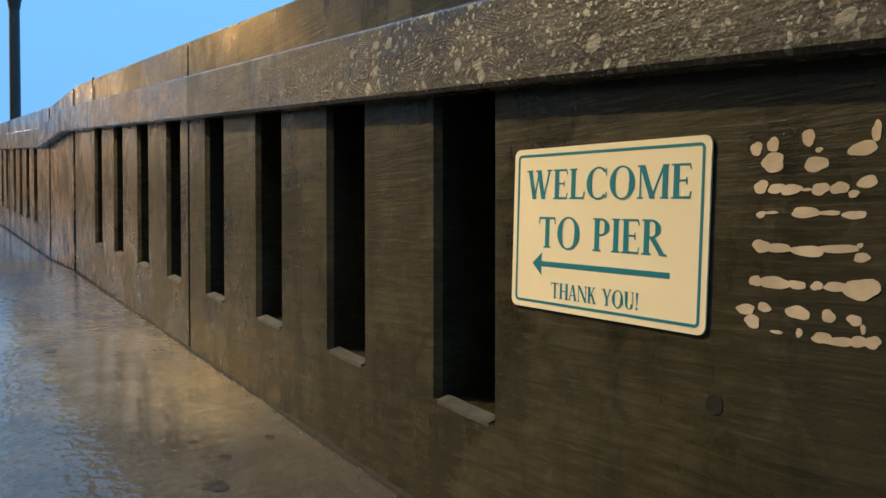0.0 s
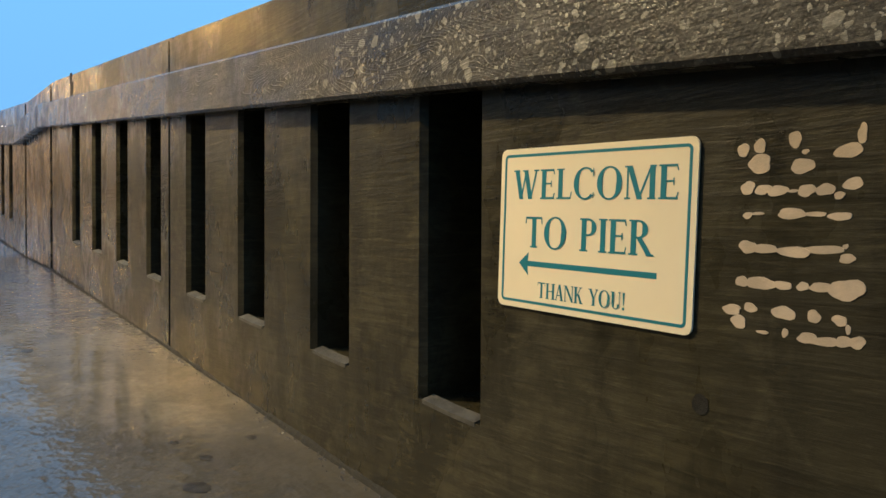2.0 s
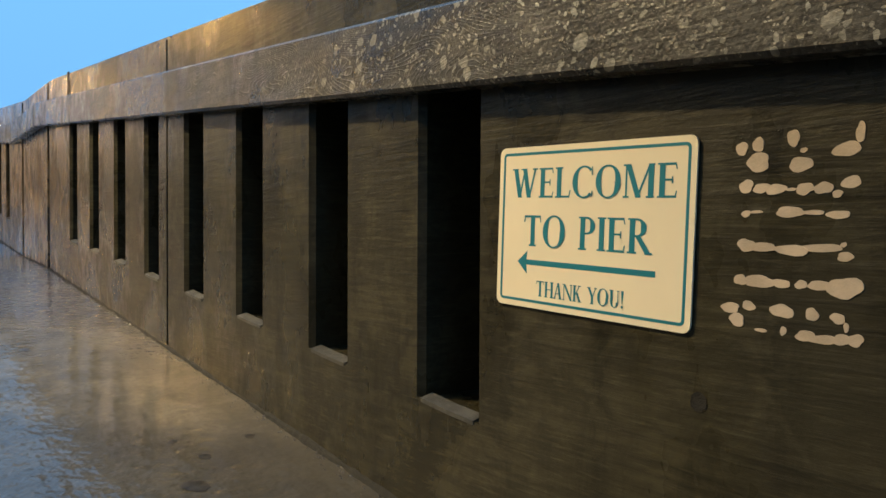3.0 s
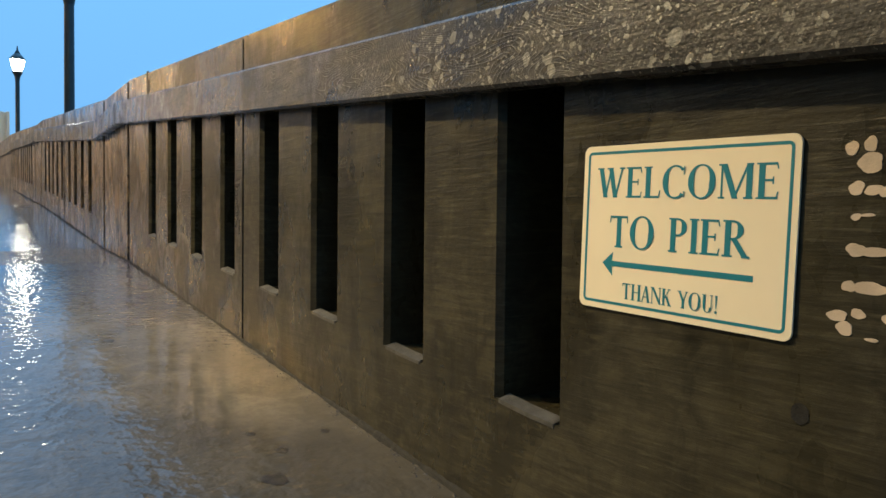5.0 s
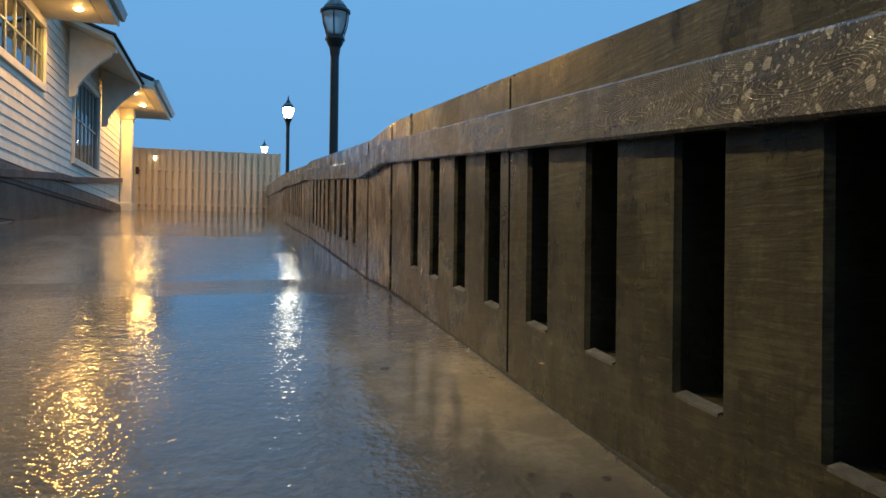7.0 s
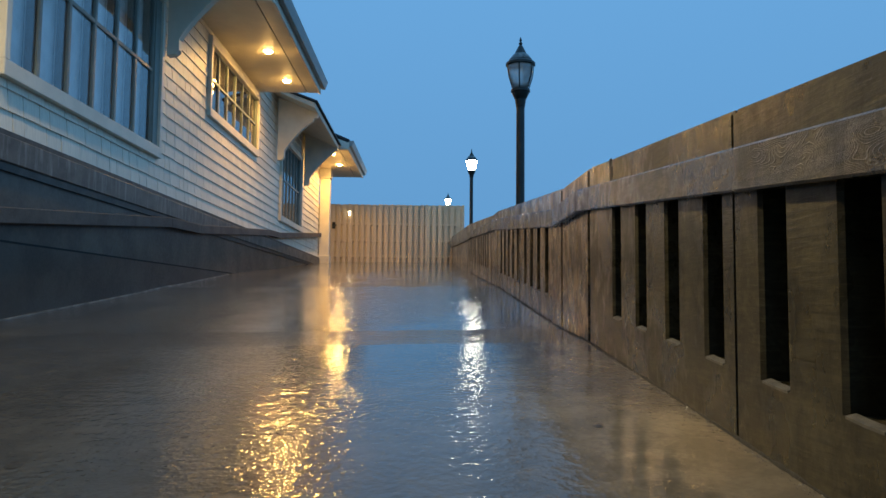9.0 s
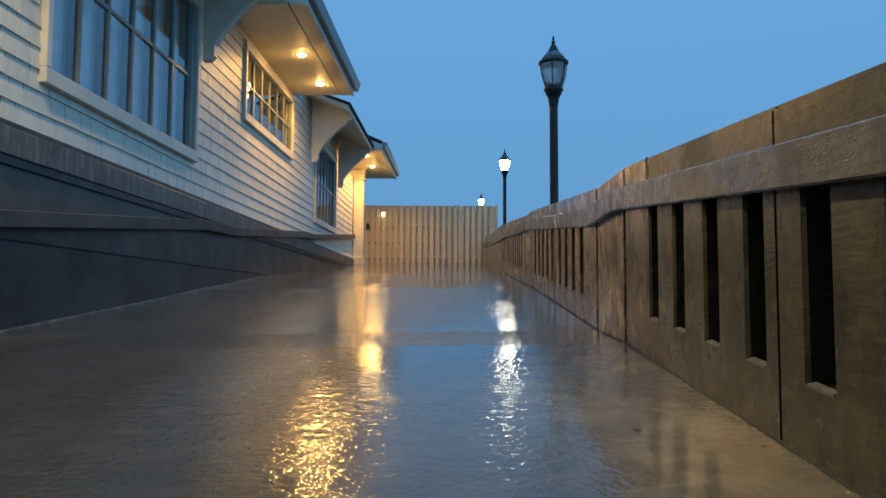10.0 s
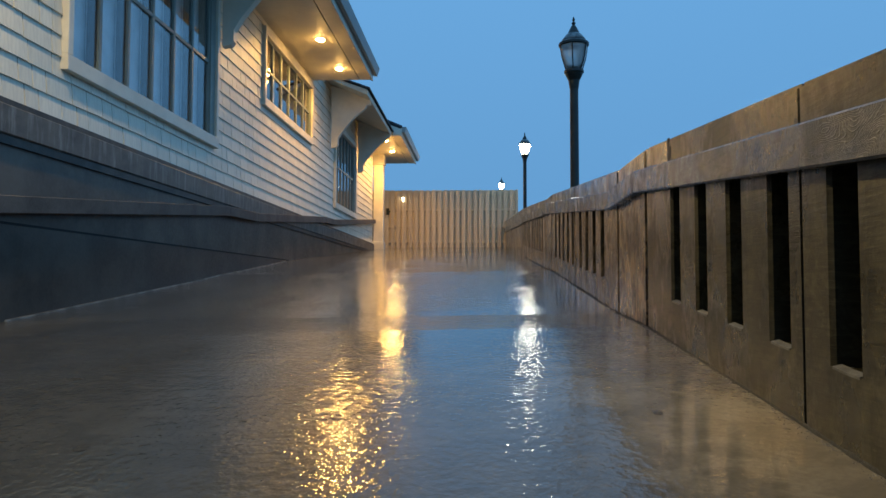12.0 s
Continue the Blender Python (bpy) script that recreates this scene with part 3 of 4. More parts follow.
# eaves with soffits
EAVE_X = -3.53
for y0, y1 in ((-6.0, 4.6), (10.75, 16.0), (22.35, 27.7)):
    for name, xa, xb, za in (("soffit", WEST - 0.03, EAVE_X - 0.28, SOFFIT), ("soffit", EAVE_X - 0.26, EAVE_X, SOFFIT), ("vent_strip", EAVE_X - 0.28, EAVE_X - 0.26, SOFFIT + 0.02)):
        bm = bmesh.new()
        box(bm, xa, xb, y0, y1, za, SOFFIT + 0.05)
        hpart(name, bm, M_SHADE_JOINT if name == "vent_strip" else M_SOFFIT)
    bm = bmesh.new()
    box(bm, EAVE_X, EAVE_X + 0.04, y0, y1, SOFFIT - 0.03, SOFFIT + 0.24, 0.005)
    hpart("fascia", bm, M_TRIM)
    bm = bmesh.new()
    hexa(bm, [(EAVE_X + 0.045, y0, SOFFIT + 0.10), (EAVE_X + 0.13, y0, SOFFIT + 0.10), (EAVE_X + 0.13, y1 + 0.08, SOFFIT + 0.10), (EAVE_X + 0.045, y1 + 0.08, SOFFIT + 0.10),
              (EAVE_X + 0.045, y0, SOFFIT + 0.28), (EAVE_X + 0.19, y0, SOFFIT + 0.28), (EAVE_X + 0.19, y1 + 0.08, SOFFIT + 0.28), (EAVE_X + 0.045, y1 + 0.08, SOFFIT + 0.28)], 0.008)
    hpart("gutter", bm, M_GUTTER)
    bm = bmesh.new()
    hexa(bm, [(WEST - 4, y0, SOFFIT + 2.5), (EAVE_X + 0.05, y0, SOFFIT + 0.24), (EAVE_X + 0.05, y1, SOFFIT + 0.24), (WEST - 4, y1, SOFFIT + 2.5),
              (WEST - 4, y0, SOFFIT + 2.6), (EAVE_X + 0.05, y0, SOFFIT + 0.32), (EAVE_X + 0.05, y1, SOFFIT + 0.32), (WEST - 4, y1, SOFFIT + 2.6)])
    hpart("roof", bm, M_ROOF)
    for ye, yf in ((y0, y0 + 0.04), (y1 - 0.04, y1)):
        bm = bmesh.new()
        hexa(bm, [(WEST - 0.02, ye, SOFFIT + 0.052), (EAVE_X - 0.002, ye, SOFFIT + 0.052), (EAVE_X - 0.002, yf, SOFFIT + 0.052), (WEST - 0.02, yf, SOFFIT + 0.052),
                  (WEST - 0.02, ye, SOFFIT + 0.75), (EAVE_X - 0.002, ye, SOFFIT + 0.22), (EAVE_X - 0.002, yf, SOFFIT + 0.22), (WEST - 0.02, yf, SOFFIT + 0.75)])
        hpart("gable_board", bm, M_TRIM)

# hoods on brackets over the tall windows
HOOD_X = -3.80
for y0, y1 in ((5.0, 10.55), (17.2, 22.3)):
    bm = bmesh.new()
    hexa(bm, [(WEST - 0.02, y0, 5.55), (HOOD_X, y0, 5.08), (HOOD_X, y1, 5.08), (WEST - 0.02, y1, 5.55),
              (WEST - 0.02, y0, 5.62), (HOOD_X, y0, 5.22), (HOOD_X, y1, 5.22), (WEST - 0.02, y1, 5.62)], 0.008)
    hpart("hood", bm, M_SOFFIT)
    bm = bmesh.new()
    hexa(bm, [(WEST - 0.02, y0 - 0.05, 5.63), (HOOD_X + 0.06, y0 - 0.05, 5.225), (HOOD_X + 0.06, y1 + 0.05, 5.225), (WEST - 0.02, y1 + 0.05, 5.63),
              (WEST - 0.02, y0 - 0.05, 5.68), (HOOD_X + 0.06, y0 - 0.05, 5.265), (HOOD_X + 0.06, y1 + 0.05, 5.265), (WEST - 0.02, y1 + 0.05, 5.68)])
    hpart("hood_roof", bm, M_ROOF)
    for yb in (y0 + 0.6, y1 - (0.78 if y0 < 10 else 0.35)):
        bm = bmesh.new()
        prof = [(0.0, 5.5), (1.0, 5.12), (1.0, 4.99), (0.90, 4.97), (0.88, 4.90)]
        for i in range(1, 8):
            k = i / 8
            prof.append((0.88 - 0.70 * k, 4.90 - 0.74 * k + 0.07 * math.sin(math.pi * k)))
        prof += [(0.17, 4.12), (0.17, 3.96), (0.12, 3.90), (0.0, 3.88)]
        lo = [bm.verts.new((WEST + 0.05 + px, yb, pz)) for px, pz in prof]
        hi = [bm.verts.new((WEST + 0.05 + px, yb + 0.14, pz)) for px, pz in prof]
        bm.faces.new(lo)
        bm.faces.new(hi[::-1])
        for i in range(len(prof)):
            j = (i + 1) % len(prof)
            bm.faces.new((lo[i], lo[j], hi[j], hi[i]))
        hpart("bracket", bm, M_TRIM)

# corner post of the porch
bm = bmesh.new()
box(bm, WEST + 0.0, WEST + 0.36, 25.75, 26.1, 1.6, 4.75, 0.015)
box(bm, WEST - 0.05, WEST + 0.40, 25.7, 26.15, 4.75, 5.12, 0.015)
box(bm, WEST - 0.03, WEST + 0.39, 25.72, 26.13, 1.6, 1.95, 0.01)
hpart("porch_post", bm, M_TRIM)

# recessed lamps
for cy, cw in CANS:
    lamp = empty("ceiling_light", (LIGHT_X, cy, SOFFIT), "lit round recessed downlight in the cream soffit", "light", "soffit lights")
    bm = bmesh.new()
    lathe(bm, [(0.075, -0.004), (0.105, -0.012), (0.115, -0.002)], 24)
    part("trim_ring", bm, M_TRIM, lamp)
    bm = bmesh.new()
    lathe(bm, [(0.03, -0.048), (0.052, -0.042), (0.070, -0.030), (0.078, -0.013)], 24)
    part("lens", bm, M_CAN, lamp, "glowing warm lens")

# ---- street lamps ----


def street_lamp(x, y, neck, foot, lit, label):
    """A dark iron post with an acorn lantern whose neck is at that height."""
    ob = empty("street_lamp", (x, y, foot), label, "street lamp", "pier lamps")
    h = neck - foot
    bm = bmesh.new()
    lathe(bm, [(0.16, 0), (0.16, 0.12), (0.11, 0.2), (0.10, 0.7), (0.075, 0.8), (0.066, 1.4), (0.06, h - 0.2)], 20)
    part("post", bm, M_POST, ob, smooth=False)
    bm = bmesh.new()
    lathe(bm, [(0.062, h - 0.22), (0.066, h - 0.2), (0.08, h - 0.1), (0.115, h - 0.03), (0.125, h), (0.14, h + 0.01), (0.14, h + 0.04), (0.11, h + 0.06)], 20)
    part("collar", bm, M_POST, ob)
    bm = bmesh.new()
    lathe(bm, [(0.10, h + 0.06), (0.135, h + 0.13), (0.165, h + 0.22), (0.185, h + 0.34), (0.19, h + 0.40)], 24)
    part("globe", bm, M_LIT if lit else M_FROST, ob, "glowing globe" if lit else "unlit frosted globe", True)
    for i in range(6):
        a = math.pi * 2 * i / 6 + 0.3
        bm = bmesh.new()
        prev = None
        for r, hh in ((0.125, 0.05), (0.15, 0.13), (0.18, 0.22), (0.2, 0.34), (0.205, 0.40)):
            ring = []
            for dx, dy in ((-0.006, -0.008), (0.006, -0.008), (0.006, 0.008), (-0.006, 0.008)):
                px, py = r + dx, dy
                ring.append(bm.verts.new((px * math.cos(a) - py * math.sin(a), px * math.sin(a) + py * math.cos(a), h + hh)))
            if prev:
                for k in range(4):
                    bm.faces.new((prev[k], prev[(k + 1) % 4], ring[(k + 1) % 4], ring[k]))
            else:
                bm.faces.new(ring[::-1])
            prev = ring
        bm.faces.new(prev)
        part("rib", bm, M_POST, ob)
    bm = bmesh.new()
    lathe(bm, [(0.2, h + 0.39), (0.215, h + 0.40), (0.215, h + 0.43), (0.19, h + 0.45), (0.17, h + 0.455)], 20)
    part("band", bm, M_POST, ob)
    bm = bmesh.new()
    lathe(bm, [(0.185, h + 0.45), (0.155, h + 0.50), (0.115, h + 0.55), (0.07, h + 0.585)], 20)
    part("dome", bm, M_PATINA, ob, "grey weathered lamp dome", True)
    bm = bmesh.new()
    lathe(bm, [(0.085, h + 0.575), (0.075, h + 0.60), (0.06, h + 0.63), (0.035, h + 0.68), (0.02, h + 0.70), (0.03, h + 0.725), (0.012, h + 0.75), (0.02, h + 0.775), (0.004, h + 0.82)], 20)
    part("finial", bm, M_POST, ob)
    if lit:
        point_lamp(x, y, neck + 0.25, 70, radius=0.2)
    return ob


street_lamp(0.30, 9.64, 3.37, -1.4, False, "unlit dark iron lamp post with acorn globe")
street_lamp(0.545, 24.7, 4.86, -1.4, True, "lit dark iron lamp post behind the parapet")
street_lamp(0.36, 45.0, 6.30, -1.4, True, "lit dark iron lamp post beyond the fence")

# ---- the sign ----
SIGN_M = Matrix(((0, 0, -1, -0.002), (-0.9993, -0.037, 0, -0.2525), (-0.037, 0.9993, 0, 0.338), (0, 0, 0, 1)))
SW, SH = 0.372, 0.257


def rounded(bm, w, h, r, z0, z1, hole=None):
    def ring(w, h, r, z):
        out = []
        for cx, cy, a0 in ((w / 2 - r, h / 2 - r, 0), (-w / 2 + r, h / 2 - r, 90), (-w / 2 + r, -h / 2 + r, 180), (w / 2 - r, -h / 2 + r, 270)):
            for k in range(7):
                a = radians(a0 + 15 * k)
                out.append(bm.verts.new((cx + r * math.cos(a), cy + r * math.sin(a), z)))
        return out
    loops = [ring(w, h, r, z0), ring(w, h, r, z1)]
    if hole:
        loops += [ring(w - 2 * hole, h - 2 * hole, max(0.001, r - hole), z1), ring(w - 2 * hole, h - 2 * hole, max(0.001, r - hole), z0)]
        loops.append(loops[0])
    else:
        bm.faces.new(loops[0])
        bm.faces.new(loops[1])
    for a, b in zip(loops, loops[1:]):
        for i in range(len(a)):
            j = (i + 1) % len(a)
            bm.faces.new((a[i], a[j], b[j], b[i]))


sign = empty("wall_sign", (0, 0, 0), "cream sheet sign with teal lettering on the brown parapet", "sign")
sign.matrix_world = SIGN_M
bm = bmesh.new()
rounded(bm, SW, SH, 0.012, 0.0, 0.003)
part("sheet", bm, M_SIGN, sign)
bm = bmesh.new()
rounded(bm, SW - 0.018, SH - 0.018, 0.008, 0.0028, 0.0034, 0.0042)
part("border", bm, M_TEAL, sign, "thin teal border")


STEM, HAIR, FOOT = 0.165, 0.055, 0.05


def strokes(ch):
    """A roman capital as quads in a unit-high box, and its width."""
    q = []

    def bar(x0, y0, x1, y1):
        q.append(((x0, y0), (x1, y0), (x1, y1), (x0, y1)))

    def slant(xa, xb, w, y0=0.0, y1=1.0):
        q.append(((xa, y0), (xa + w, y0), (xb + w, y1), (xb, y1)))

    def serif(x0, x1, top):
        y = 1.0 - FOOT if top else 0.0
        bar(x0, y, x1, y + FOOT)

    def stem(x, w=STEM, feet=(True, True)):
        bar(x, 0, x + w, 1)
        if feet[0]:
            serif(x - 0.06, x + w + 0.06, False)
        if feet[1]:
            serif(x - 0.06, x + w + 0.06, True)

    def bowl(cx, cy, rx, ry, a0, a1, thick, thin, n=22):
        for i in range(n):
            pts = []
            for a in (a0 + (a1 - a0) * i / n, a0 + (a1 - a0) * (i + 1) / n):
                a = radians(a)
                t = thin + (thick - thin) * abs(math.cos(a)) ** 1.4
                pts.append(((cx + rx * math.cos(a), cy + ry * math.sin(a)), (cx + (rx - t) * math.cos(a), cy + (ry - (thin + 0.25 * (t - thin))) * math.sin(a))))
            q.append((pts[0][0], pts[1][0], pts[1][1], pts[0][1]))

    w = 0.7
    if ch == "I":
        stem(0.06)
        w = 0.26
    elif ch == "E":
        stem(0.06)
        bar(0.12, 0, 0.56, HAIR + 0.01), bar(0.12, 1 - HAIR - 0.01, 0.54, 1), bar(0.15, 0.49, 0.44, 0.49 + HAIR)
        slant(0.50, 0.55, 0.035, 0.0, 0.2), slant(0.54, 0.50, 0.035, 0.82, 1.0), bar(0.42, 0.41, 0.455, 0.61)
        w = 0.58
    elif ch == "L":
        stem(0.06)
        bar(0.12, 0, 0.54, HAIR + 0.01), slant(0.50, 0.55, 0.035, 0.0, 0.24)
        w = 0.57
    elif ch == "T":
        stem(0.27, feet=(True, False))
        bar(0.02, 1 - HAIR - 0.015, 0.66, 1), slant(0.0, 0.02, 0.035, 0.78, 1.0), slant(0.645, 0.625, 0.035, 0.78, 1.0)
        w = 0.68
    elif ch == "H":
        stem(0.06), stem(0.56)
        bar(0.15, 0.48, 0.6, 0.48 + HAIR)
        w = 0.76
    elif ch in "PR":
        stem(0.06)
        bowl(0.28, 0.735, 0.29, 0.265, -90, 90, STEM, HAIR)
        bar(0.15, 1 - HAIR, 0.29, 1), bar(0.15, 0.47, 0.29, 0.47 + HAIR)
        w = 0.58
        if ch == "R":
            slant(0.56, 0.24, STEM, 0.0, 0.49), serif(0.54, 0.76, False)
            w = 0.72
    elif ch == "N":
        bar(0.06, 0, 0.06 + HAIR, 1), bar(0.66, 0, 0.66 + HAIR, 1)
        slant(0.62, 0.04, STEM), serif(0.0, 0.17, False), serif(0.58, 0.77, True), serif(-0.03, 0.1, True)
        w = 0.76
    elif ch == "M":
        bar(0.07, 0, 0.07 + HAIR, 1), bar(0.78, 0, 0.78 + STEM, 1)
        slant(0.40, 0.07, STEM), slant(0.42, 0.80, HAIR + 0.01), serif(0.0, 0.19, False), serif(0.72, 0.97, False), serif(0.0, 0.14, True), serif(0.80, 0.97, True)
        w = 0.98
    elif ch == "W":
        slant(0.22, 0.02, STEM), slant(0.27, 0.47, HAIR + 0.01), slant(0.60, 0.40, STEM), slant(0.66, 0.90, HAIR + 0.01)
        serif(-0.04, 0.22, True), serif(0.34, 0.58, True), serif(0.82, 1.03, True)
        w = 1.02
    elif ch == "A":
        slant(0.04, 0.31, HAIR + 0.01), slant(0.50, 0.27, STEM), bar(0.16, 0.30, 0.52, 0.30 + HAIR), serif(-0.04, 0.16, False), serif(0.44, 0.70, False)
        w = 0.70
    elif ch == "K":
        stem(0.06)
        slant(0.18, 0.52, HAIR + 0.01, 0.42, 1.0), slant(0.52, 0.26, STEM, 0.0, 0.56), serif(0.46, 0.74, False), serif(0.42, 0.66, True)
        w = 0.72
    elif ch == "Y":
        bar(0.29, 0, 0.29 + STEM, 0.45), slant(0.29, 0.02, STEM, 0.42, 1.0), slant(0.37, 0.60, HAIR + 0.01, 0.42, 1.0)
        serif(0.22, 0.49, False), serif(-0.04, 0.22, True), serif(0.52, 0.72, True)
        w = 0.70
    elif ch == "U":
        bowl(0.36, 0.30, 0.29, 0.315, 180, 360, STEM, HAIR)
        bar(0.07, 0.3, 0.07 + STEM, 1), bar(0.605, 0.3, 0.65, 1), serif(0.01, 0.27, True), serif(0.54, 0.72, True)
        w = 0.72
    elif ch == "O":
        bowl(0.43, 0.5, 0.42, 0.52, 0, 360, STEM + 0.02, HAIR - 0.005, 36)
        w = 0.86
    elif ch == "C":
        bowl(0.43, 0.5, 0.42, 0.52, 48, 312, STEM + 0.02, HAIR, 30)
        slant(0.70, 0.70, 0.03, 0.72, 0.98), slant(0.70, 0.71, 0.03, 0.03, 0.22)
        w = 0.76
    elif ch == "!":
        q.append(((0.12, 0.27), (0.17, 0.27), (0.23, 1.0), (0.06, 1.0)))
        bowl(0.145, 0.075, 0.085, 0.085, 0, 360, 0.084, 0.084, 14)
        w = 0.3
    elif ch == " ":
        w = 0.34
    return q, w


def words(text, u0, u1, v0, v1):
    """Roman capitals that fill the given shares of the sheet's width and height."""
    shapes = [strokes(c) for c in text]
    gap = 0.07
    total = sum(w for _, w in shapes) + gap * (len(text) - 1)
    pen = 0.0
    for quads, w in shapes:
        if quads:
            bm = bmesh.new()
            for k, quad in enumerate(quads):
                bm.faces.new([bm.verts.new(((u0 + (u1 - u0) * (pen + px) / total - 0.5) * SW, (0.5 - v1 + (v1 - v0) * py) * SH, 0.0034 + 0.00002 * k)) for px, py in quad])
            part("letter", bm, M_TEAL, sign)
        pen += w + gap


words("WELCOME", 0.088, 0.925, 0.135, 0.315)
words("TO PIER", 0.165, 0.825, 0.425, 0.615)
words("THANK YOU!", 0.25, 0.715, 0.825, 0.92)
bm = bmesh.new()
P = lambda u, v: bm.verts.new(((u - 0.5) * SW, (0.5 - v) * SH, 0.0034))
bm.faces.new([P(0.131, 0.715), P(0.19, 0.645), P(0.185, 0.70), P(0.848, 0.70), P(0.848, 0.732), P(0.185, 0.732), P(0.19, 0.79)])
part("arrow", bm, M_TEAL, sign, "teal arrow")

# ---- glue residue beside the sign ----
marks = empty("glue_residue", (0, -0.58, 0.35), "pale blobs of old glue in rows on the brown parapet", "stain")


def blob(y, z, ry, rz, tilt=0.0, seed=0):
    rng = random.Random(seed)
    bm = bmesh.new()
    n = 18
    ph = [rng.uniform(0, 6.28) for _ in range(3)]
    rim, top = [], []
    for i in range(n):
        a = 2 * math.pi * i / n
        k = 1 + 0.10 * math.sin(2 * a + ph[0]) + 0.07 * math.sin(3 * a + ph[1]) + 0.05 * math.sin(5 * a + ph[2])
        dy, dz = ry * k * math.cos(a), rz * k * math.sin(a)
        c, s = math.cos(tilt), math.sin(tilt)
        yy, zz = y + dy * c - dz * s + 0.58, z + dy * s + dz * c - 0.35
        rim.append(bm.verts.new((0.001, yy, zz)))
        top.append(bm.verts.new((-0.0006 - 0.00001 * (seed % 60), yy, zz)))
    for i in range(n):
        j = (i + 1) % n
        bm.faces.new((rim[i], rim[j], top[j], top[i]))
    bm.faces.new(top)
    return part("blob", bm, M_MARK, marks)

ROW_A = [(-0.5, 0.436, 0.007, 0.009), (-0.521, 0.439, 0.008, 0.008), (-0.521, 0.418, 0.015, 0.011), (-0.563, 0.443, 0.008, 0.009), (-0.575, 0.428, 0.004, 0.003), (-0.572, 0.412, 0.015, 0.008), (-0.636, 0.442, 0.005, 0.011), (-0.622, 0.425, 0.015, 0.008)]
ROW_B = [(-0.506, 0.39, 0.009, 0.008), (-0.526, 0.387, 0.011, 0.006), (-0.543, 0.385, 0.013, 0.006), (-0.561, 0.384, 0.006, 0.002), (-0.577, 0.384, 0.01, 0.007), (-0.598, 0.384, 0.01, 0.007), (-0.613, 0.377, 0.006, 0.004), (-0.627, 0.389, 0.01, 0.007)]
ROW_C = [(-0.506, 0.357, 0.006, 0.004), (-0.519, 0.359, 0.008, 0.002), (-0.56, 0.358, 0.018, 0.006), (-0.587, 0.357, 0.012, 0.003), (-0.614, 0.354, 0.012, 0.005)]
ROW_D = [(-0.507, 0.319, 0.011, 0.008), (-0.528, 0.317, 0.018, 0.005), (-0.563, 0.314, 0.021, 0.006), (-0.595, 0.317, 0.024, 0.005), (-0.622, 0.308, 0.009, 0.005), (-0.62, 0.321, 0.003, 0.003)]
ROW_E = [(-0.5, 0.277, 0.008, 0.007), (-0.524, 0.276, 0.018, 0.008), (-0.55, 0.275, 0.012, 0.005), (-0.574, 0.275, 0.007, 0.005), (-0.595, 0.275, 0.015, 0.005), (-0.622, 0.274, 0.019, 0.012)]
ROW_F = [(-0.487, 0.242, 0.013, 0.006), (-0.511, 0.246, 0.008, 0.006), (-0.496, 0.228, 0.01, 0.008), (-0.552, 0.243, 0.014, 0.008), (-0.587, 0.242, 0.007, 0.008), (-0.615, 0.24, 0.008, 0.006), (-0.624, 0.231, 0.003, 0.005), (-0.554, 0.22, 0.004, 0.005)]
ROW_G = [(-0.58, 0.217, 0.012, 0.006), (-0.599, 0.215, 0.018, 0.005), (-0.619, 0.217, 0.01, 0.006), (-0.634, 0.218, 0.008, 0.007), (-0.527, 0.218, 0.008, 0.002)]
for row in (ROW_A, ROW_B, ROW_C, ROW_D, ROW_E, ROW_F, ROW_G):
    for k, (by, bz, ry, rz) in enumerate(row):
        blob(by, bz, ry, rz, 0.0, round(1000 * abs(by * bz)) + k)

# ---- the board fence across the ramp ----
FY = 28.4
fence = tagged(empty("fence", (-2, FY, 1.8)), "tall raw pine shadowbox board fence closing the ramp", "fence")
FT = 4.15


def fpart(name, bm, parent=None):
    for vert in bm.verts:
        vert.co -= Vector((-2, FY, 1.8))
    return part(name, bm, M_FENCE, parent or fence)


board_bm = bmesh.new()
box(board_bm, -0.072, 0.072, -0.01, 0.01, 0.0, FT - 1.86, 0.003)
board_mesh = mesh_of(board_bm, "board", M_FENCE)
x = -6.6
rng = random.Random(4)
i = 0
while x < 0.45:
    ob = new("board", board_mesh)
    ob.parent = fence
    ob.location = (x + 2, (-0.052 if i % 2 == 0 else 0.052), 0.06 + rng.uniform(-0.01, 0.01))
    x += 0.118
    i += 1
for z in (2.1, 2.72, 3.38):
    bm = bmesh.new()
    box(bm, -6.6, 0.5, FY - 0.04, FY + 0.04, z - 0.045, z + 0.045, 0.004)
    fpart("rail", bm)
for px in (-6.4, -4.05, -1.0, 0.45):
    bm = bmesh.new()
    box(bm, px - 0.05, px + 0.05, FY - 0.085, FY + 0.07, 1.80, FT + 0.01, 0.006)
    fpart("post", bm)
lamp = empty("fence_light", (-4.05, FY - 0.083, 3.86), "small glowing light fixed on the fence post", "light")
bm = bmesh.new()
lathe(bm, [(0.03, -0.16), (0.05, -0.02), (0.055, 0.0)], 14, (0, -0.06, 0))
part("lens", bm, emitter("small_warm_lens", (1.0, 0.85, 0.55), 9.0), lamp, "glowing lens")
bm = bmesh.new()
lathe(bm, [(0.06, 0.003), (0.06, 0.02), (0.02, 0.05)], 14, (0, -0.06, 0))
box(bm, -0.03, 0.03, -0.02, 0.0, -0.05, 0.06, 0.003)
part("cap", bm, M_POST, lamp)

latch = tagged(new("gate_latch", None), "dark metal latch plate on the fence boards", "latch")
latch.location = (-4.66, FY - 0.07, 3.30)
bm = bmesh.new()
box(bm, -0.06, 0.06, -0.03, 0.0, -0.13, 0.13, 0.006)
part("plate", bm, M_POST, latch)
bm = bmesh.new()
box(bm, -0.05, 0.11, -0.06, -0.028, -0.02, 0.02, 0.005)
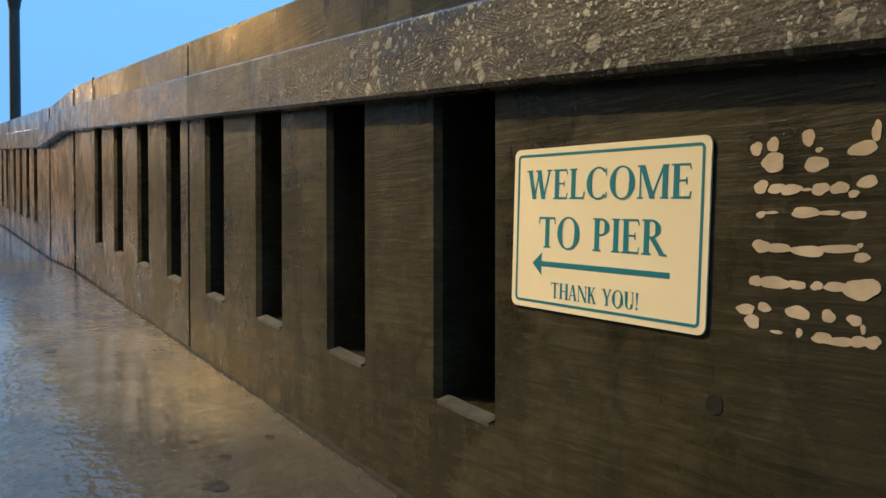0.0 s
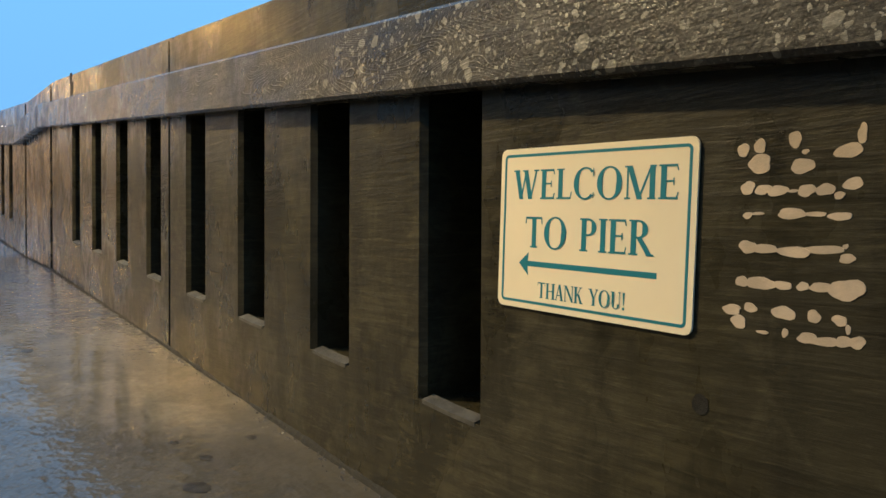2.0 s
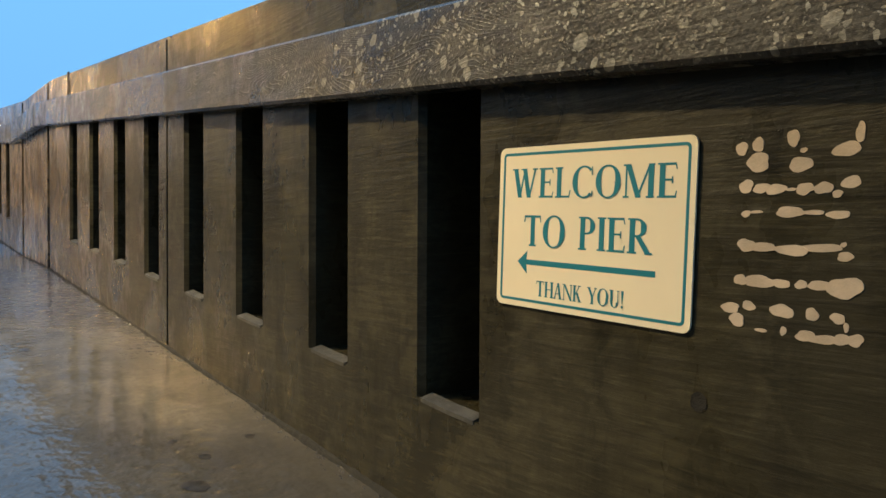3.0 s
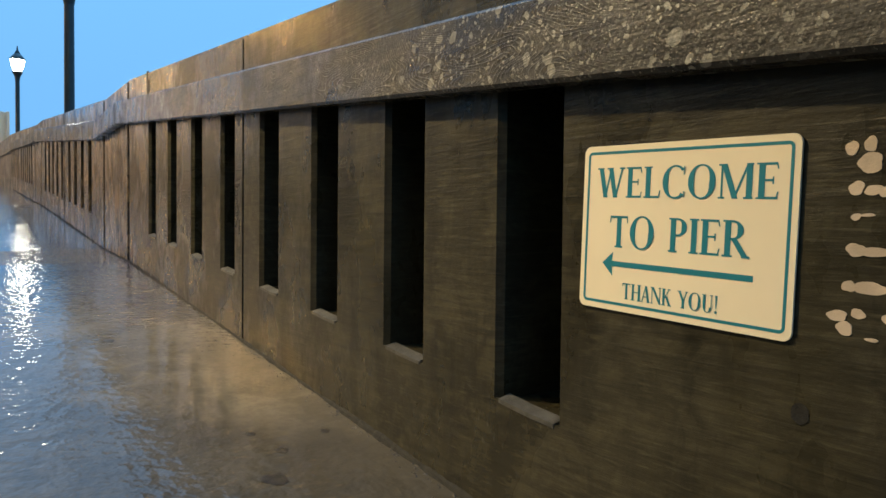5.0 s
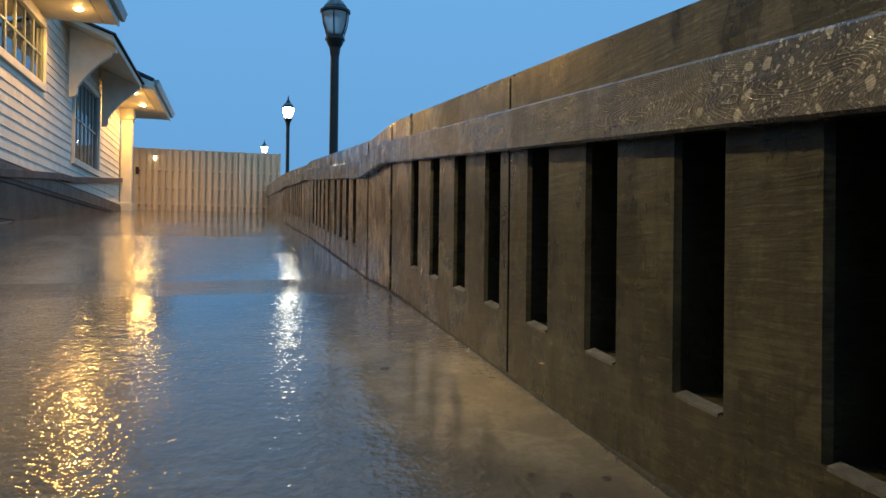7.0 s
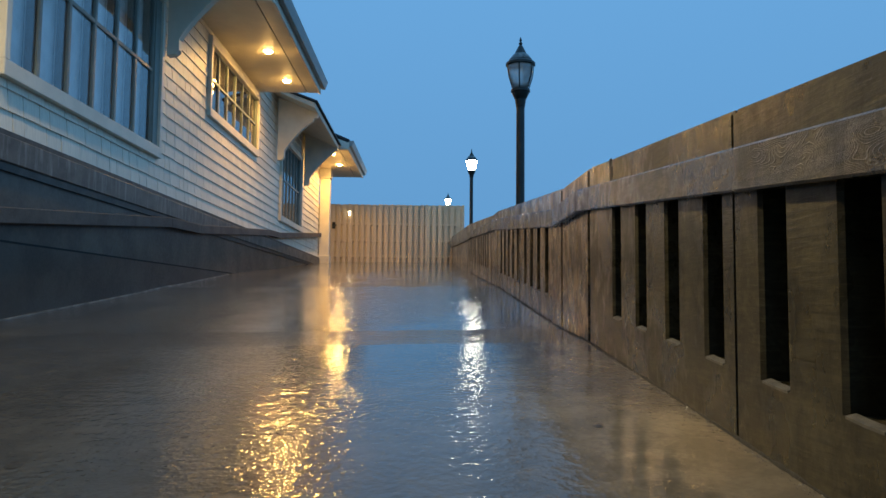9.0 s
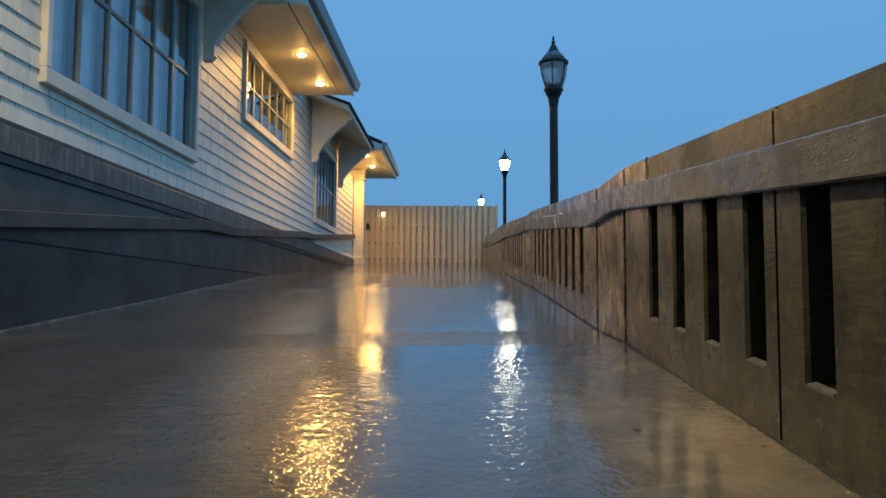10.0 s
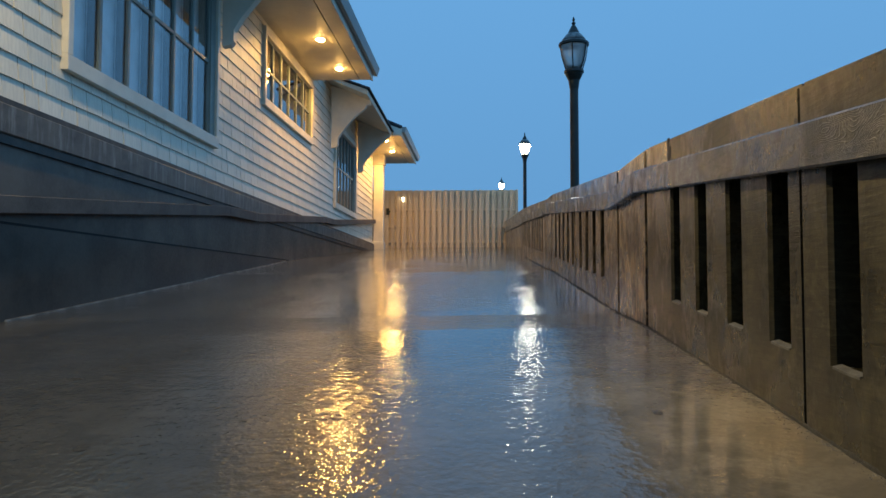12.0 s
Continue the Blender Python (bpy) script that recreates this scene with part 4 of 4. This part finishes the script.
part("handle", bm, M_POST, latch)

# ---- wall shingles ----
COURSE = 0.197
shingles = {}


def shingle_mesh(w):
    if w not in shingles:
        b2 = bmesh.new()
        hexa(b2, [(0.0, 0.006, 0.0), (0.020, 0.006, 0.0), (0.020, w - 0.006, 0.0), (0.0, w - 0.006, 0.0),
                  (0.0, 0.006, COURSE + 0.02), (0.002, 0.006, COURSE + 0.02), (0.002, w - 0.006, COURSE + 0.02), (0.0, w - 0.006, COURSE + 0.02)])
        shingles[w] = mesh_of(b2, "shingle", M_SHINGLE)
    return shingles[w]


rng = random.Random(9)
far = bmesh.new()
made = 0
for row in range(19):
    z = BASE + 0.002 + row * COURSE
    y = -6.0 - rng.random() * 0.2
    while y < 25.65:
        w = rng.choice((0.20, 0.26, 0.30, 0.36, 0.42))
        w = min(w, 25.7 - y)
        hit = [s for s in WINDOWS if y + w > s[1] + 0.02 and y < s[2] - 0.02 and z + COURSE > s[3] + 0.03 and z < s[4] - 0.02]
        if hit and z + 0.05 < hit[0][3]:
            hit = []
        if hit:
            s = hit[0]
            if y < s[1] - 0.06:
                w = s[1] - y
            else:
                y = s[2]
                continue
        near = made < 300 and 4.6 < y < 11.6 and z < 3.7 and w in (0.20, 0.26, 0.30, 0.36, 0.42)
        if near:
            ob = new("shingle", shingle_mesh(w))
            ob.parent = house
            ob.location = (-0.031 + rng.uniform(-0.002, 0.002), y - 10, z - 1.6 + rng.uniform(-0.004, 0.004))
            made += 1
        else:
            x0 = -0.03
            hexa(far, [(x0, y + 0.003 - 10, z - 1.6), (x0 + 0.021, y + 0.003 - 10, z - 1.6), (x0 + 0.021, y + w - 0.003 - 10, z - 1.6), (x0, y + w - 0.003 - 10, z - 1.6),
                       (x0, y + 0.003 - 10, z - 1.58 + COURSE), (x0 + 0.002, y + 0.003 - 10, z - 1.58 + COURSE), (x0 + 0.002, y + w - 0.003 - 10, z - 1.58 + COURSE), (x0, y + w - 0.003 - 10, z - 1.58 + COURSE)])
        y += w
tagged(part("shingles", far, M_SHINGLE, house), kind="stuff")
